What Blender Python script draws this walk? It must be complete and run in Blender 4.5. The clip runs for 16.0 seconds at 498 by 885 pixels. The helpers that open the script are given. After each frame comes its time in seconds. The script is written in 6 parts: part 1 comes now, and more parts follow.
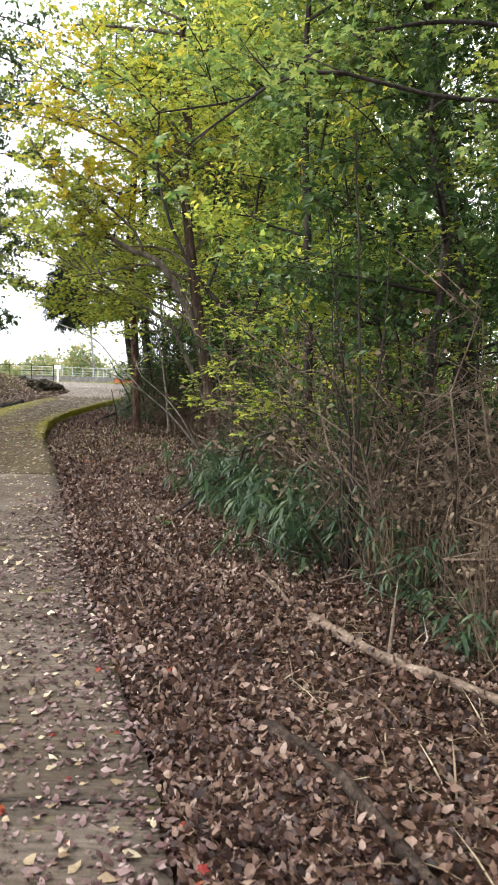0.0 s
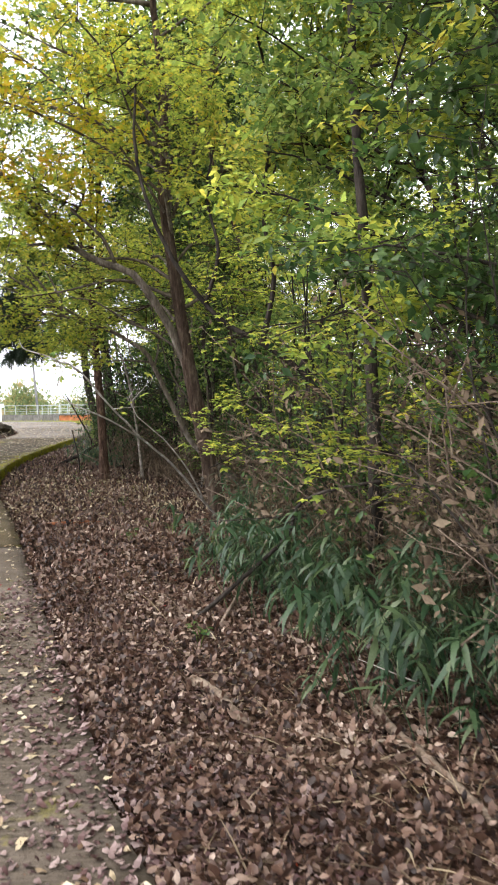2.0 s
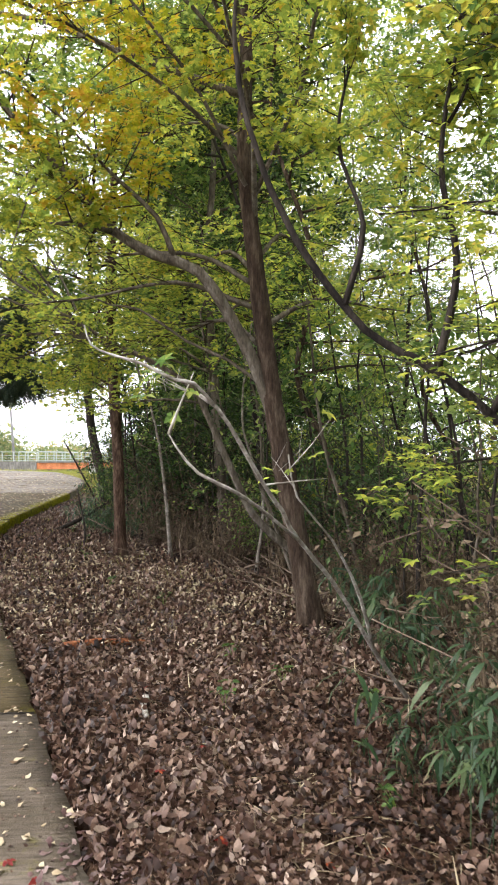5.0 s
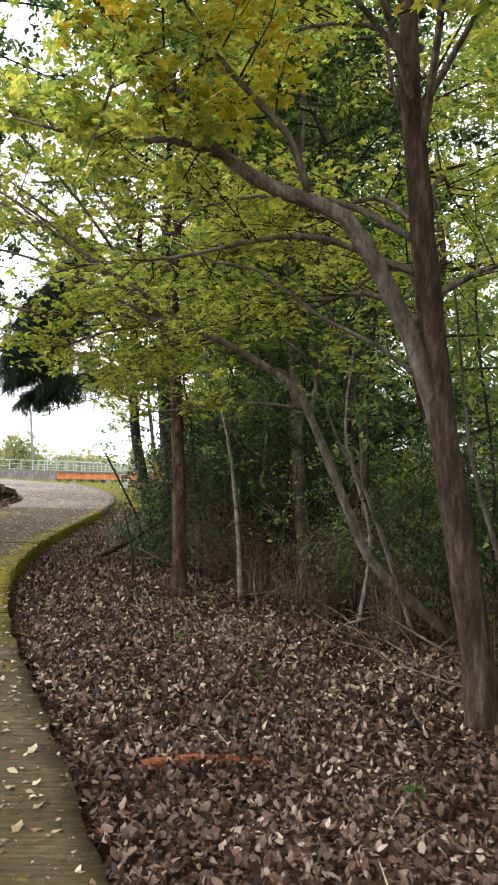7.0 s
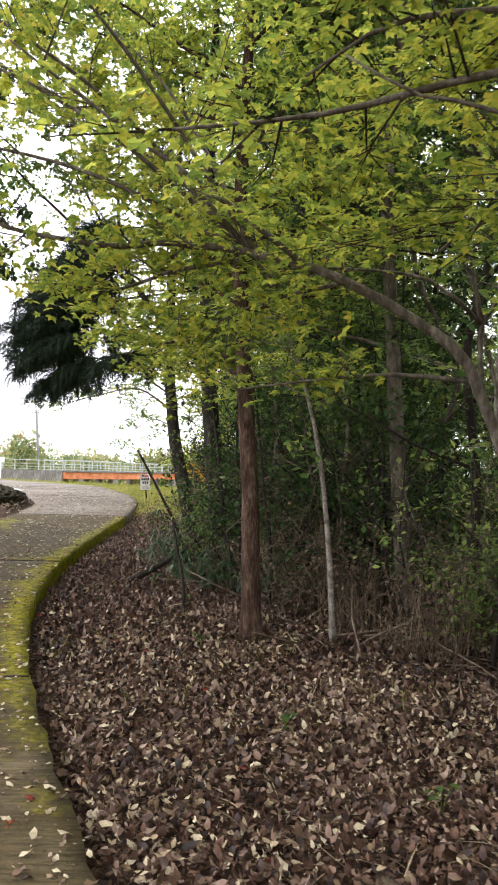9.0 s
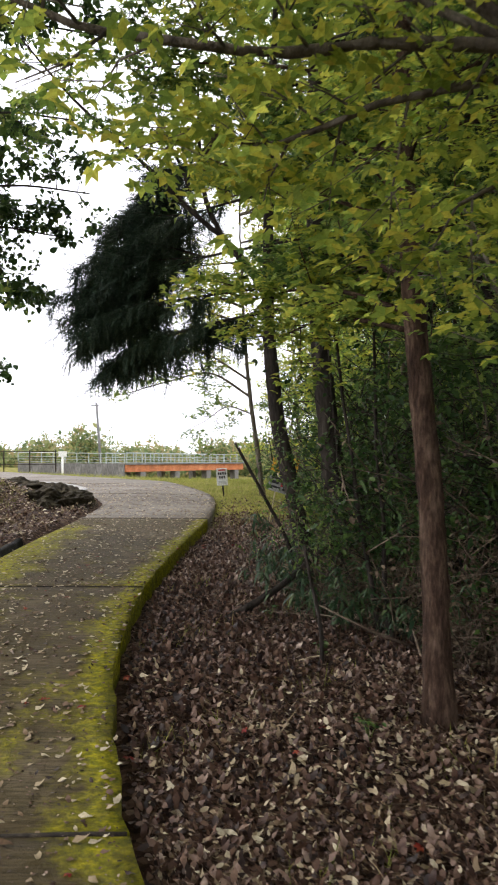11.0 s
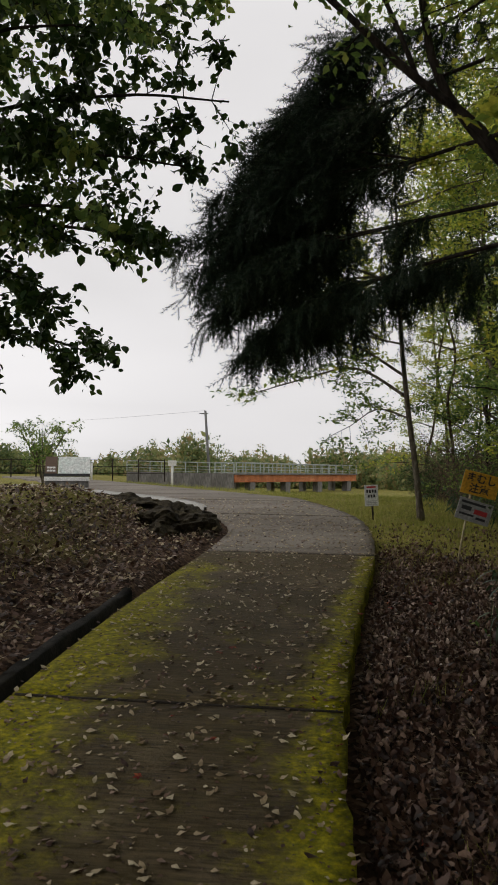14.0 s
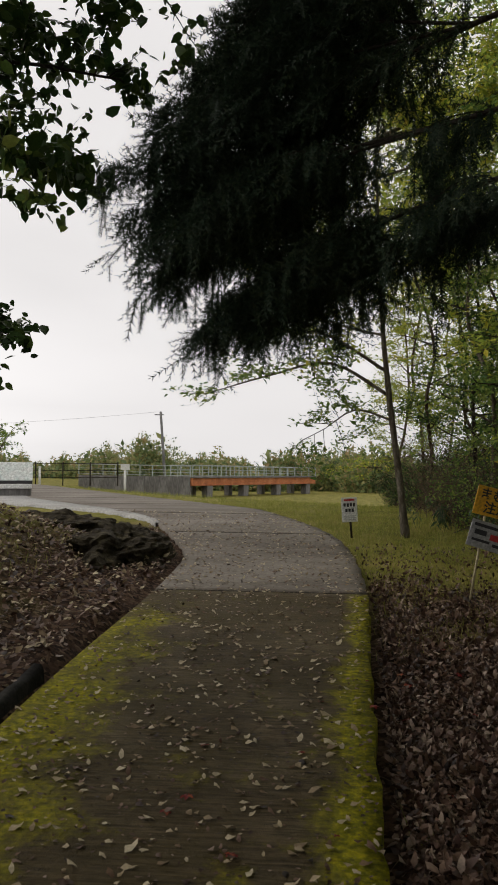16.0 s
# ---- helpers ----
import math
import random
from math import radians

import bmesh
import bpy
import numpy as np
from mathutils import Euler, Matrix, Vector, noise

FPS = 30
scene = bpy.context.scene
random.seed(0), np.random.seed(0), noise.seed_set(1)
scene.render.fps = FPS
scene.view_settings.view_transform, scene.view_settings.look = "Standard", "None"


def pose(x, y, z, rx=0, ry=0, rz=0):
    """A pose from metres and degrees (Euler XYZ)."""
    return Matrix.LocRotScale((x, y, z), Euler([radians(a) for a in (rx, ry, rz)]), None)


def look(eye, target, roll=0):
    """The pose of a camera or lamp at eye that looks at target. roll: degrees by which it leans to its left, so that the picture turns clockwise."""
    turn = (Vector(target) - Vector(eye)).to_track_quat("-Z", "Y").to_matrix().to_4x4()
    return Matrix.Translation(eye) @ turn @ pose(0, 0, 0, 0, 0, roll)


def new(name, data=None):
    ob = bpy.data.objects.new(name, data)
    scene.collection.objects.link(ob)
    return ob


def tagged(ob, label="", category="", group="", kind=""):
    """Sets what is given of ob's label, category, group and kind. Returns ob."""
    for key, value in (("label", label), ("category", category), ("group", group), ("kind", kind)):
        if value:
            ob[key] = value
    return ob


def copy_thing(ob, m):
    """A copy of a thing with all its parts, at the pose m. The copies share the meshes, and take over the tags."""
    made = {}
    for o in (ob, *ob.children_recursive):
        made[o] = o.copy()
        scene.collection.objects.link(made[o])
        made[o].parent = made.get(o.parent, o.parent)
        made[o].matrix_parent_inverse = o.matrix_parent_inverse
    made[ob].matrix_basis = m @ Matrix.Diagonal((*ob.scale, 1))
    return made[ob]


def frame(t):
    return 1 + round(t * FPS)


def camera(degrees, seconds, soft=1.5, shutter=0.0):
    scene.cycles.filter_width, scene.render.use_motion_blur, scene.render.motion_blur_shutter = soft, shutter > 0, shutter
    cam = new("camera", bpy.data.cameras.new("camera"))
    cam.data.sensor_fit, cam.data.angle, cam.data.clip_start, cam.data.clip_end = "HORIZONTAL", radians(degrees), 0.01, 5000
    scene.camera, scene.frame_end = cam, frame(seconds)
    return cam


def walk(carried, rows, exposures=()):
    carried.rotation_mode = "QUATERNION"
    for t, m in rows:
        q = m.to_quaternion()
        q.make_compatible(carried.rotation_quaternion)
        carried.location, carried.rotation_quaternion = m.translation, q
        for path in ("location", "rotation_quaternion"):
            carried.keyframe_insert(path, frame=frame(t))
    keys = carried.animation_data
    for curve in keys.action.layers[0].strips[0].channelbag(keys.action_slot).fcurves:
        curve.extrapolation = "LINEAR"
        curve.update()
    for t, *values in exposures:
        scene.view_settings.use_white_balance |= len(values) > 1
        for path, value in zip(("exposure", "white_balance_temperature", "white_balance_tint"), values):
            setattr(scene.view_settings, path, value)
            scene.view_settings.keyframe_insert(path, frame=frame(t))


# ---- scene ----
# ---- camera ----
PATH = [  # seconds, x, y, z, yaw, pitch, roll
    (0.0, 0.000, 0.000, 1.500, 0.00, -4.40, -1.00),
    (0.5, -0.183, 0.533, 1.518, -1.60, -4.50, 0.30),
    (1.0, -0.347, 1.072, 1.527, -3.10, -4.60, 0.90),
    (1.5, -0.544, 1.601, 1.542, -3.80, -4.60, 1.00),
    (2.0, -0.705, 2.152, 1.558, -4.00, -2.30, 1.30),
    (2.5, -0.888, 2.714, 1.573, -4.30, -1.40, 0.40),
    (3.0, -1.049, 3.258, 1.597, -2.80, -1.10, 0.60),
    (5.5, -1.807, 6.003, 1.701, -6.30, 1.45, 0.00),
    (6.0, -1.953, 6.567, 1.719, -6.40, 1.35, -0.10),
    (6.5, -2.133, 7.099, 1.728, -5.40, 1.45, -1.20),
    (7.0, -2.300, 7.599, 1.752, -4.70, 2.25, -1.40),
    (7.5, -2.439, 8.148, 1.750, -4.90, 2.75, -0.70),
    (8.0, -2.586, 8.696, 1.763, -5.90, 2.55, -0.40),
    (8.5, -2.732, 9.253, 1.769, -5.10, 2.35, -0.80),
    (11.0, -3.403, 12.020, 1.855, -0.30, 1.25, 0.30),
    (11.5, -3.533, 12.602, 1.885, 4.40, 1.25, 1.20),
    (12.0, -3.721, 13.157, 1.897, 6.00, 1.45, 1.00),
    (12.5, -3.892, 13.682, 1.903, 5.30, 1.55, -0.60),
    (13.0, -4.052, 14.225, 1.914, 5.10, 1.45, -0.40),
    (13.5, -4.171, 14.754, 1.938, 6.60, 1.55, 0.00),
    (14.0, -4.336, 15.320, 1.932, 7.10, 1.95, -0.40),
    (14.5, -4.397, 15.865, 1.967, 6.30, 1.95, -0.40),
    (15.0, -4.464, 16.405, 1.997, 5.60, 1.95, -0.20),
    (15.5, -4.549, 16.904, 2.054, 4.80, 1.95, -1.00),
    (16.0, -4.629, 17.398, 2.082, 4.00, 2.05, -0.20),
]
cam = camera(34.5, 16.0, soft=1.8, shutter=0.2)
walk(cam, [(t, pose(x, y, z, 90 + p, r, w)) for t, x, y, z, w, p, r in PATH],
     exposures=[(0.0, 1.4, 6850, 10), (1.5, 1.5, 6850, 10), (3.0, 1.2, 6850, 10), (5.5, 1.6, 6900, 10), (7.5, 1.15, 6900, 10), (8.5, 1.35, 6950, 11), (11.0, 0.8, 6900, 10), (12.0, -0.25, 6950, 10), (12.5, -0.6, 7050, 9), (13.5, -0.68, 7300, 8), (16.0, -0.58, 7500, 8)])

# ---- world and sun: thin overcast ----
world = bpy.data.worlds.new("overcast_sky")
scene.world = world
world.use_nodes = True
wn, wl = world.node_tree.nodes, world.node_tree.links
wn.clear()
sky = wn.new("ShaderNodeTexSky")
sky.sky_type, sky.sun_disc = "NISHITA", False
sky.sun_elevation, sky.sun_rotation = radians(46), radians(-77)
sky.air_density, sky.dust_density = 1.0, 0.6
grey = wn.new("ShaderNodeHueSaturation")
grey.inputs["Saturation"].default_value = 0.0
cloud = wn.new("ShaderNodeTexNoise")
cloud.inputs["Scale"].default_value, cloud.inputs["Detail"].default_value = 2.2, 5
cloud_ramp = wn.new("ShaderNodeMapRange")
cloud_ramp.inputs[3].default_value, cloud_ramp.inputs[4].default_value = 0.9, 1.1
coord = wn.new("ShaderNodeTexCoord")
stretch = wn.new("ShaderNodeMapping")
stretch.inputs["Scale"].default_value = (1, 1, 3.5)
veil = wn.new("ShaderNodeMix")
veil.data_type, veil.blend_type = "RGBA", "MULTIPLY"
veil.inputs[0].default_value = 1.0
back = wn.new("ShaderNodeBackground")
back.inputs["Strength"].default_value = 0.2
world_out = wn.new("ShaderNodeOutputWorld")
wl.new(sky.outputs[0], grey.inputs["Color"])
wl.new(coord.outputs["Generated"], stretch.inputs[0])
wl.new(stretch.outputs[0], cloud.inputs["Vector"])
wl.new(cloud.outputs["Fac"], cloud_ramp.inputs[0])
layer = wn.new("ShaderNodeMix")
layer.data_type, layer.blend_type = "RGBA", "LIGHTEN"
layer.inputs[0].default_value = 1.0
layer.inputs[7].default_value = (6.2, 6.2, 6.2, 1)
wl.new(grey.outputs[0], layer.inputs[6])
cool = wn.new("ShaderNodeMix")
cool.data_type, cool.blend_type = "RGBA", "MULTIPLY"
cool.inputs[0].default_value = 1.0
cool.inputs[7].default_value = (0.945, 0.982, 1.12, 1)
wl.new(layer.outputs[2], cool.inputs[6])
wl.new(cool.outputs[2], veil.inputs[6])
wl.new(cloud_ramp.outputs[0], veil.inputs[7])
wl.new(veil.outputs[2], back.inputs["Color"])
wl.new(back.outputs[0], world_out.inputs["Surface"])

sun = new("sun", bpy.data.lights.new("sun", "SUN"))
sun.data.energy, sun.data.angle, sun.data.color = 1.2, radians(40), (1.0, 0.96, 0.9)
sun.matrix_world = look((-34, 8, 36), (0, 0, 0))

# ---- materials ----
def nodes_of(name):
    m = bpy.data.materials.new(name)
    m.use_nodes = True
    return m, m.node_tree.nodes, m.node_tree.links, m.node_tree.nodes["Principled BSDF"]


def ramp_node(nt, stops):
    r = nt.new("ShaderNodeValToRGB")
    while len(r.color_ramp.elements) < len(stops):
        r.color_ramp.elements.new(0.5)
    for e, (p, c) in zip(r.color_ramp.elements, stops):
        e.position, e.color = p, (*c, 1)
    return r


def noise_node(nt, li, scale, detail=5, rough=0.6, squash=(1, 1, 1)):
    tc, mp, n = nt.new("ShaderNodeTexCoord"), nt.new("ShaderNodeMapping"), nt.new("ShaderNodeTexNoise")
    mp.inputs["Scale"].default_value = squash
    n.inputs["Scale"].default_value, n.inputs["Detail"].default_value, n.inputs["Roughness"].default_value = scale, detail, rough
    li.new(tc.outputs["Object"], mp.inputs[0])
    li.new(mp.outputs[0], n.inputs["Vector"])
    return n


def mix_node(nt, li, fac, a, b, blend="MIX"):
    m = nt.new("ShaderNodeMix")
    m.data_type, m.blend_type = "RGBA", blend
    for sock, v in ((m.inputs[0], fac), (m.inputs[6], a), (m.inputs[7], b)):
        if isinstance(v, (int, float)):
            sock.default_value = v
        elif isinstance(v, tuple):
            sock.default_value = (*v, 1)
        else:
            li.new(v, sock)
    return m.outputs[2]


def surface(name, dark, mid, light, scale=6, fine=60, rough=0.85, bump=0.4, metal=0.0, squash=(1, 1, 1), dist=0.01):
    """Grain at two scales over a three-stop colour, with relief."""
    m, nt, li, bsdf = nodes_of(name)
    a, b = noise_node(nt, li, scale, 6, 0.65, squash), noise_node(nt, li, fine, 4, 0.6, squash)
    ra = ramp_node(nt, [(0.3, dark), (0.5, mid), (0.72, light)])
    rb = ramp_node(nt, [(0.3, (0.6, 0.6, 0.6)), (0.7, (1.25, 1.25, 1.25))])
    li.new(a.outputs["Fac"], ra.inputs[0])
    li.new(b.outputs["Fac"], rb.inputs[0])
    li.new(mix_node(nt, li, 1.0, ra.outputs[0], rb.outputs[0], "MULTIPLY"), bsdf.inputs["Base Color"])
    add = nt.new("ShaderNodeMath")
    add.operation = "ADD"
    li.new(a.outputs["Fac"], add.inputs[0])
    li.new(b.outputs["Fac"], add.inputs[1])
    bp = nt.new("ShaderNodeBump")
    bp.inputs["Strength"].default_value, bp.inputs["Distance"].default_value = bump, dist
    li.new(add.outputs[0], bp.inputs["Height"])
    li.new(bp.outputs[0], bsdf.inputs["Normal"])
    bsdf.inputs["Roughness"].default_value, bsdf.inputs["Metallic"].default_value = rough, metal
    bsdf.inputs["Specular IOR Level"].default_value = 0.5 if rough < 0.7 else 0.18
    return m


def leaf_mat(name, stops, rough=0.5, through_light=0.45, patch=0.6, gloss=0.2):
    """Leaves: a colour drawn for each leaf and for each patch of the crown, with light coming through."""
    m, nt, li, bsdf = nodes_of(name)
    geo, r = nt.new("ShaderNodeNewGeometry"), ramp_node(nt, stops)
    n = noise_node(nt, li, patch, 3)
    mx = nt.new("ShaderNodeMix")
    mx.inputs[0].default_value = 0.5
    li.new(geo.outputs["Random Per Island"], mx.inputs[2])
    li.new(n.outputs["Fac"], mx.inputs[3])
    li.new(mx.outputs[0], r.inputs[0])
    grain = noise_node(nt, li, 90, 2)
    gr = ramp_node(nt, [(0.3, (0.8, 0.8, 0.8)), (0.7, (1.15, 1.15, 1.15))])
    li.new(grain.outputs["Fac"], gr.inputs[0])
    col = mix_node(nt, li, 1.0, r.outputs[0], gr.outputs[0], "MULTIPLY")
    li.new(col, bsdf.inputs["Base Color"])
    bsdf.inputs["Roughness"].default_value = rough
    bsdf.inputs["Specular IOR Level"].default_value = gloss
    out = nt["Material Output"]
    if through_light:
        tr, ms = nt.new("ShaderNodeBsdfTranslucent"), nt.new("ShaderNodeMixShader")
        ms.inputs[0].default_value = through_light
        li.new(col, tr.inputs["Color"])
        li.new(bsdf.outputs[0], ms.inputs[1])
        li.new(tr.outputs[0], ms.inputs[2])
        li.new(ms.outputs[0], out.inputs["Surface"])
    return m


def plain(name, col, rough=0.6, metal=0.0):
    return surface(name, tuple(c * 0.8 for c in col), col, tuple(min(1, c * 1.12) for c in col), 3, 40, rough, 0.08, metal)


MAT_BARK_BROWN = surface("brown_bark", (0.02, 0.012, 0.008), (0.065, 0.043, 0.029), (0.16, 0.122, 0.09), 16, 70, 0.95, 1.0, squash=(1, 1, 0.22), dist=0.03)
MAT_BARK_RED = surface("reddish_flaking_bark", (0.024, 0.012, 0.008), (0.078, 0.045, 0.03), (0.18, 0.12, 0.085), 15, 60, 0.95, 1.0, squash=(1, 1, 0.25), dist=0.035)
MAT_BARK_WET = surface("wet_dark_bark", (0.01, 0.007, 0.005), (0.036, 0.024, 0.017), (0.1, 0.075, 0.055), 14, 60, 0.85, 1.0, dist=0.02)
MAT_BARK_STEM = surface("pale_grey_stem_bark", (0.08, 0.066, 0.052), (0.19, 0.165, 0.135), (0.36, 0.33, 0.29), 14, 60, 0.9, 0.6, dist=0.01)
MAT_BARK_GREY = surface("grey_bark", (0.05, 0.04, 0.03), (0.12, 0.1, 0.075), (0.25, 0.22, 0.18), 13, 60, 0.9, 0.8, squash=(1, 1, 0.3), dist=0.015)
MAT_BARK_DARK = surface("dark_bark", (0.014, 0.011, 0.01), (0.035, 0.028, 0.023), (0.08, 0.066, 0.053), 8, 40, 0.95, 0.9, squash=(1, 1, 0.25), dist=0.02)
MAT_BARK_PALE = surface("pale_lichen_bark", (0.13, 0.11, 0.09), (0.33, 0.3, 0.26), (0.62, 0.6, 0.55), 14, 60, 0.9, 0.6, dist=0.01)
MAT_DEAD_WOOD = surface("dead_wood", (0.07, 0.05, 0.035), (0.15, 0.11, 0.08), (0.28, 0.22, 0.17), 8, 50, 0.95, 0.8, dist=0.012)
MAT_ROTTEN = surface("rotten_red_wood", (0.06, 0.02, 0.01), (0.2, 0.07, 0.03), (0.34, 0.14, 0.07), 12, 50, 0.95, 0.9, squash=(0.3, 1, 1), dist=0.02)
MAT_ROCK = surface("dark_rock", (0.016, 0.013, 0.009), (0.045, 0.036, 0.022), (0.12, 0.1, 0.06), 5, 26, 0.95, 1.0, dist=0.06)
# kerb near black: the shadow on its face is put into the colour
MAT_KERB = surface("shadow_black_kerb", (0.006, 0.006, 0.005), (0.014, 0.013, 0.011), (0.035, 0.032, 0.025), 5, 40, 0.9, 0.6)
MAT_FILLER = surface("joint_filler", (0.012, 0.011, 0.009), (0.028, 0.022, 0.017), (0.07, 0.056, 0.04), 8, 60, 0.8, 0.6)
MAT_CONCRETE = surface("weathered_concrete", (0.1, 0.095, 0.09), (0.18, 0.172, 0.165), (0.28, 0.27, 0.26), 1.3, 12, 0.9, 0.3, squash=(1, 1, 0.25))
MAT_APRON = surface("pale_concrete", (0.27, 0.265, 0.25), (0.38, 0.375, 0.36), (0.47, 0.46, 0.44), 0.8, 20, 0.8, 0.3)
MAT_ORANGE = surface("rusted_orange_paint", (0.3, 0.09, 0.035), (0.52, 0.17, 0.06), (0.62, 0.27, 0.13), 0.9, 9, 0.65, 0.2)
MAT_RAIL = surface("galvanised_steel", (0.28, 0.32, 0.3), (0.4, 0.45, 0.42), (0.52, 0.56, 0.53), 3, 30, 0.5, 0.1, 0.3)
MAT_WHITE = plain("white_paint", (0.74, 0.74, 0.72), 0.5)
MAT_YELLOW = plain("yellow_sign_paint", (0.68, 0.36, 0.025), 0.5)
MAT_BLACK = plain("black_lettering", (0.02, 0.02, 0.022), 0.5)
MAT_RED = plain("red_lettering", (0.5, 0.03, 0.03), 0.5)
MAT_GREY_SIGN = surface("faded_grey_sign", (0.2, 0.2, 0.2), (0.34, 0.34, 0.33), (0.45, 0.44, 0.42), 6, 40, 0.5, 0.1)
MAT_MAP = surface("faded_map_print", (0.55, 0.66, 0.62), (0.72, 0.76, 0.73), (0.8, 0.8, 0.77), 3.5, 20, 0.4, 0.05)
MAT_BROWN_SIGN = plain("brown_sign_paint", (0.12, 0.07, 0.045), 0.6)
MAT_BAMBOO = surface("dry_bamboo_stake", (0.35, 0.28, 0.16), (0.5, 0.42, 0.26), (0.62, 0.54, 0.36), 8, 50, 0.6, 0.2)
MAT_POLE = surface("concrete_pole", (0.12, 0.12, 0.12), (0.19, 0.19, 0.19), (0.26, 0.26, 0.25), 2, 20, 0.85, 0.1)

MAT_LITTER = leaf_mat("fallen_leaves", [(0.24, (0.014, 0.007, 0.005)), (0.42, (0.055, 0.026, 0.017)), (0.54, (0.1, 0.053, 0.034)), (0.67, (0.18, 0.11, 0.076)), (0.82, (0.42, 0.33, 0.26))], 0.55, 0.12, 0.9, 0.35)
MAT_LITTER_PALE = leaf_mat("pale_dry_leaves", [(0.25, (0.12, 0.07, 0.04)), (0.45, (0.32, 0.25, 0.155)), (0.7, (0.5, 0.43, 0.3))], 0.7, 0.1, 1.5)
MAT_LITTER_PURPLE = leaf_mat("damp_leaves", [(0.25, (0.035, 0.016, 0.015)), (0.5, (0.105, 0.056, 0.052)), (0.75, (0.29, 0.215, 0.195))], 0.45, 0.1, 1.2)
MAT_LITTER_RED = leaf_mat("fallen_red_leaves", [(0.2, (0.1, 0.01, 0.01)), (0.5, (0.2, 0.022, 0.018)), (0.8, (0.3, 0.08, 0.025))], 0.6, 0.15, 3)
MAT_MAPLE = leaf_mat("maple_leaves", [(0.22, (0.14, 0.22, 0.045)), (0.42, (0.28, 0.36, 0.07)), (0.57, (0.42, 0.47, 0.085)), (0.72, (0.58, 0.55, 0.09)), (0.88, (0.58, 0.34, 0.08))], 0.5, 0.7, 0.5)
MAT_MAPLE_GOLD = leaf_mat("turning_maple_leaves", [(0.2, (0.24, 0.3, 0.025)), (0.42, (0.42, 0.43, 0.035)), (0.6, (0.58, 0.5, 0.045)), (0.82, (0.6, 0.33, 0.05))], 0.5, 0.55, 0.7)
MAT_GREEN = leaf_mat("green_leaves", [(0.22, (0.06, 0.125, 0.035)), (0.45, (0.145, 0.235, 0.06)), (0.6, (0.24, 0.33, 0.085)), (0.8, (0.39, 0.42, 0.11))], 0.45, 0.52, 0.5)
MAT_EVERGREEN = leaf_mat("dark_evergreen_leaves", [(0.2, (0.018, 0.046, 0.014)), (0.5, (0.044, 0.088, 0.024)), (0.8, (0.1, 0.152, 0.036))], 0.34, 0.3, 0.8)
MAT_SASA = leaf_mat("bamboo_grass_leaves", [(0.2, (0.018, 0.045, 0.02)), (0.5, (0.04, 0.082, 0.034)), (0.85, (0.14, 0.18, 0.08))], 0.42, 0.4, 1.2, 0.35)
MAT_FIR = leaf_mat("fir_needles", [(0.2, (0.012, 0.026, 0.016)), (0.5, (0.026, 0.05, 0.03)), (0.85, (0.07, 0.09, 0.045))], 0.5, 0.15, 1.2)
MAT_DRY = leaf_mat("dry_stems_and_leaves", [(0.2, (0.05, 0.034, 0.022)), (0.5, (0.13, 0.092, 0.06)), (0.85, (0.27, 0.21, 0.14))], 0.8, 0.2, 2)
MAT_BAMBOO_DRY = leaf_mat("straw", [(0.2, (0.14, 0.1, 0.06)), (0.5, (0.28, 0.22, 0.14)), (0.85, (0.42, 0.35, 0.24))], 0.8, 0.1, 2)
MAT_GRASS = leaf_mat("short_grass", [(0.2, (0.12, 0.16, 0.03)), (0.5, (0.26, 0.28, 0.06)), (0.85, (0.48, 0.43, 0.15))], 0.6, 0.4, 0.7)
# distance haze is mixed into these paler leaf colours
MAT_FAR = leaf_mat("hazy_far_foliage", [(0.25, (0.12, 0.17, 0.08)), (0.45, (0.21, 0.27, 0.11)), (0.58, (0.32, 0.34, 0.14)), (0.75, (0.42, 0.31, 0.16))], 0.6, 0.35, 0.1)

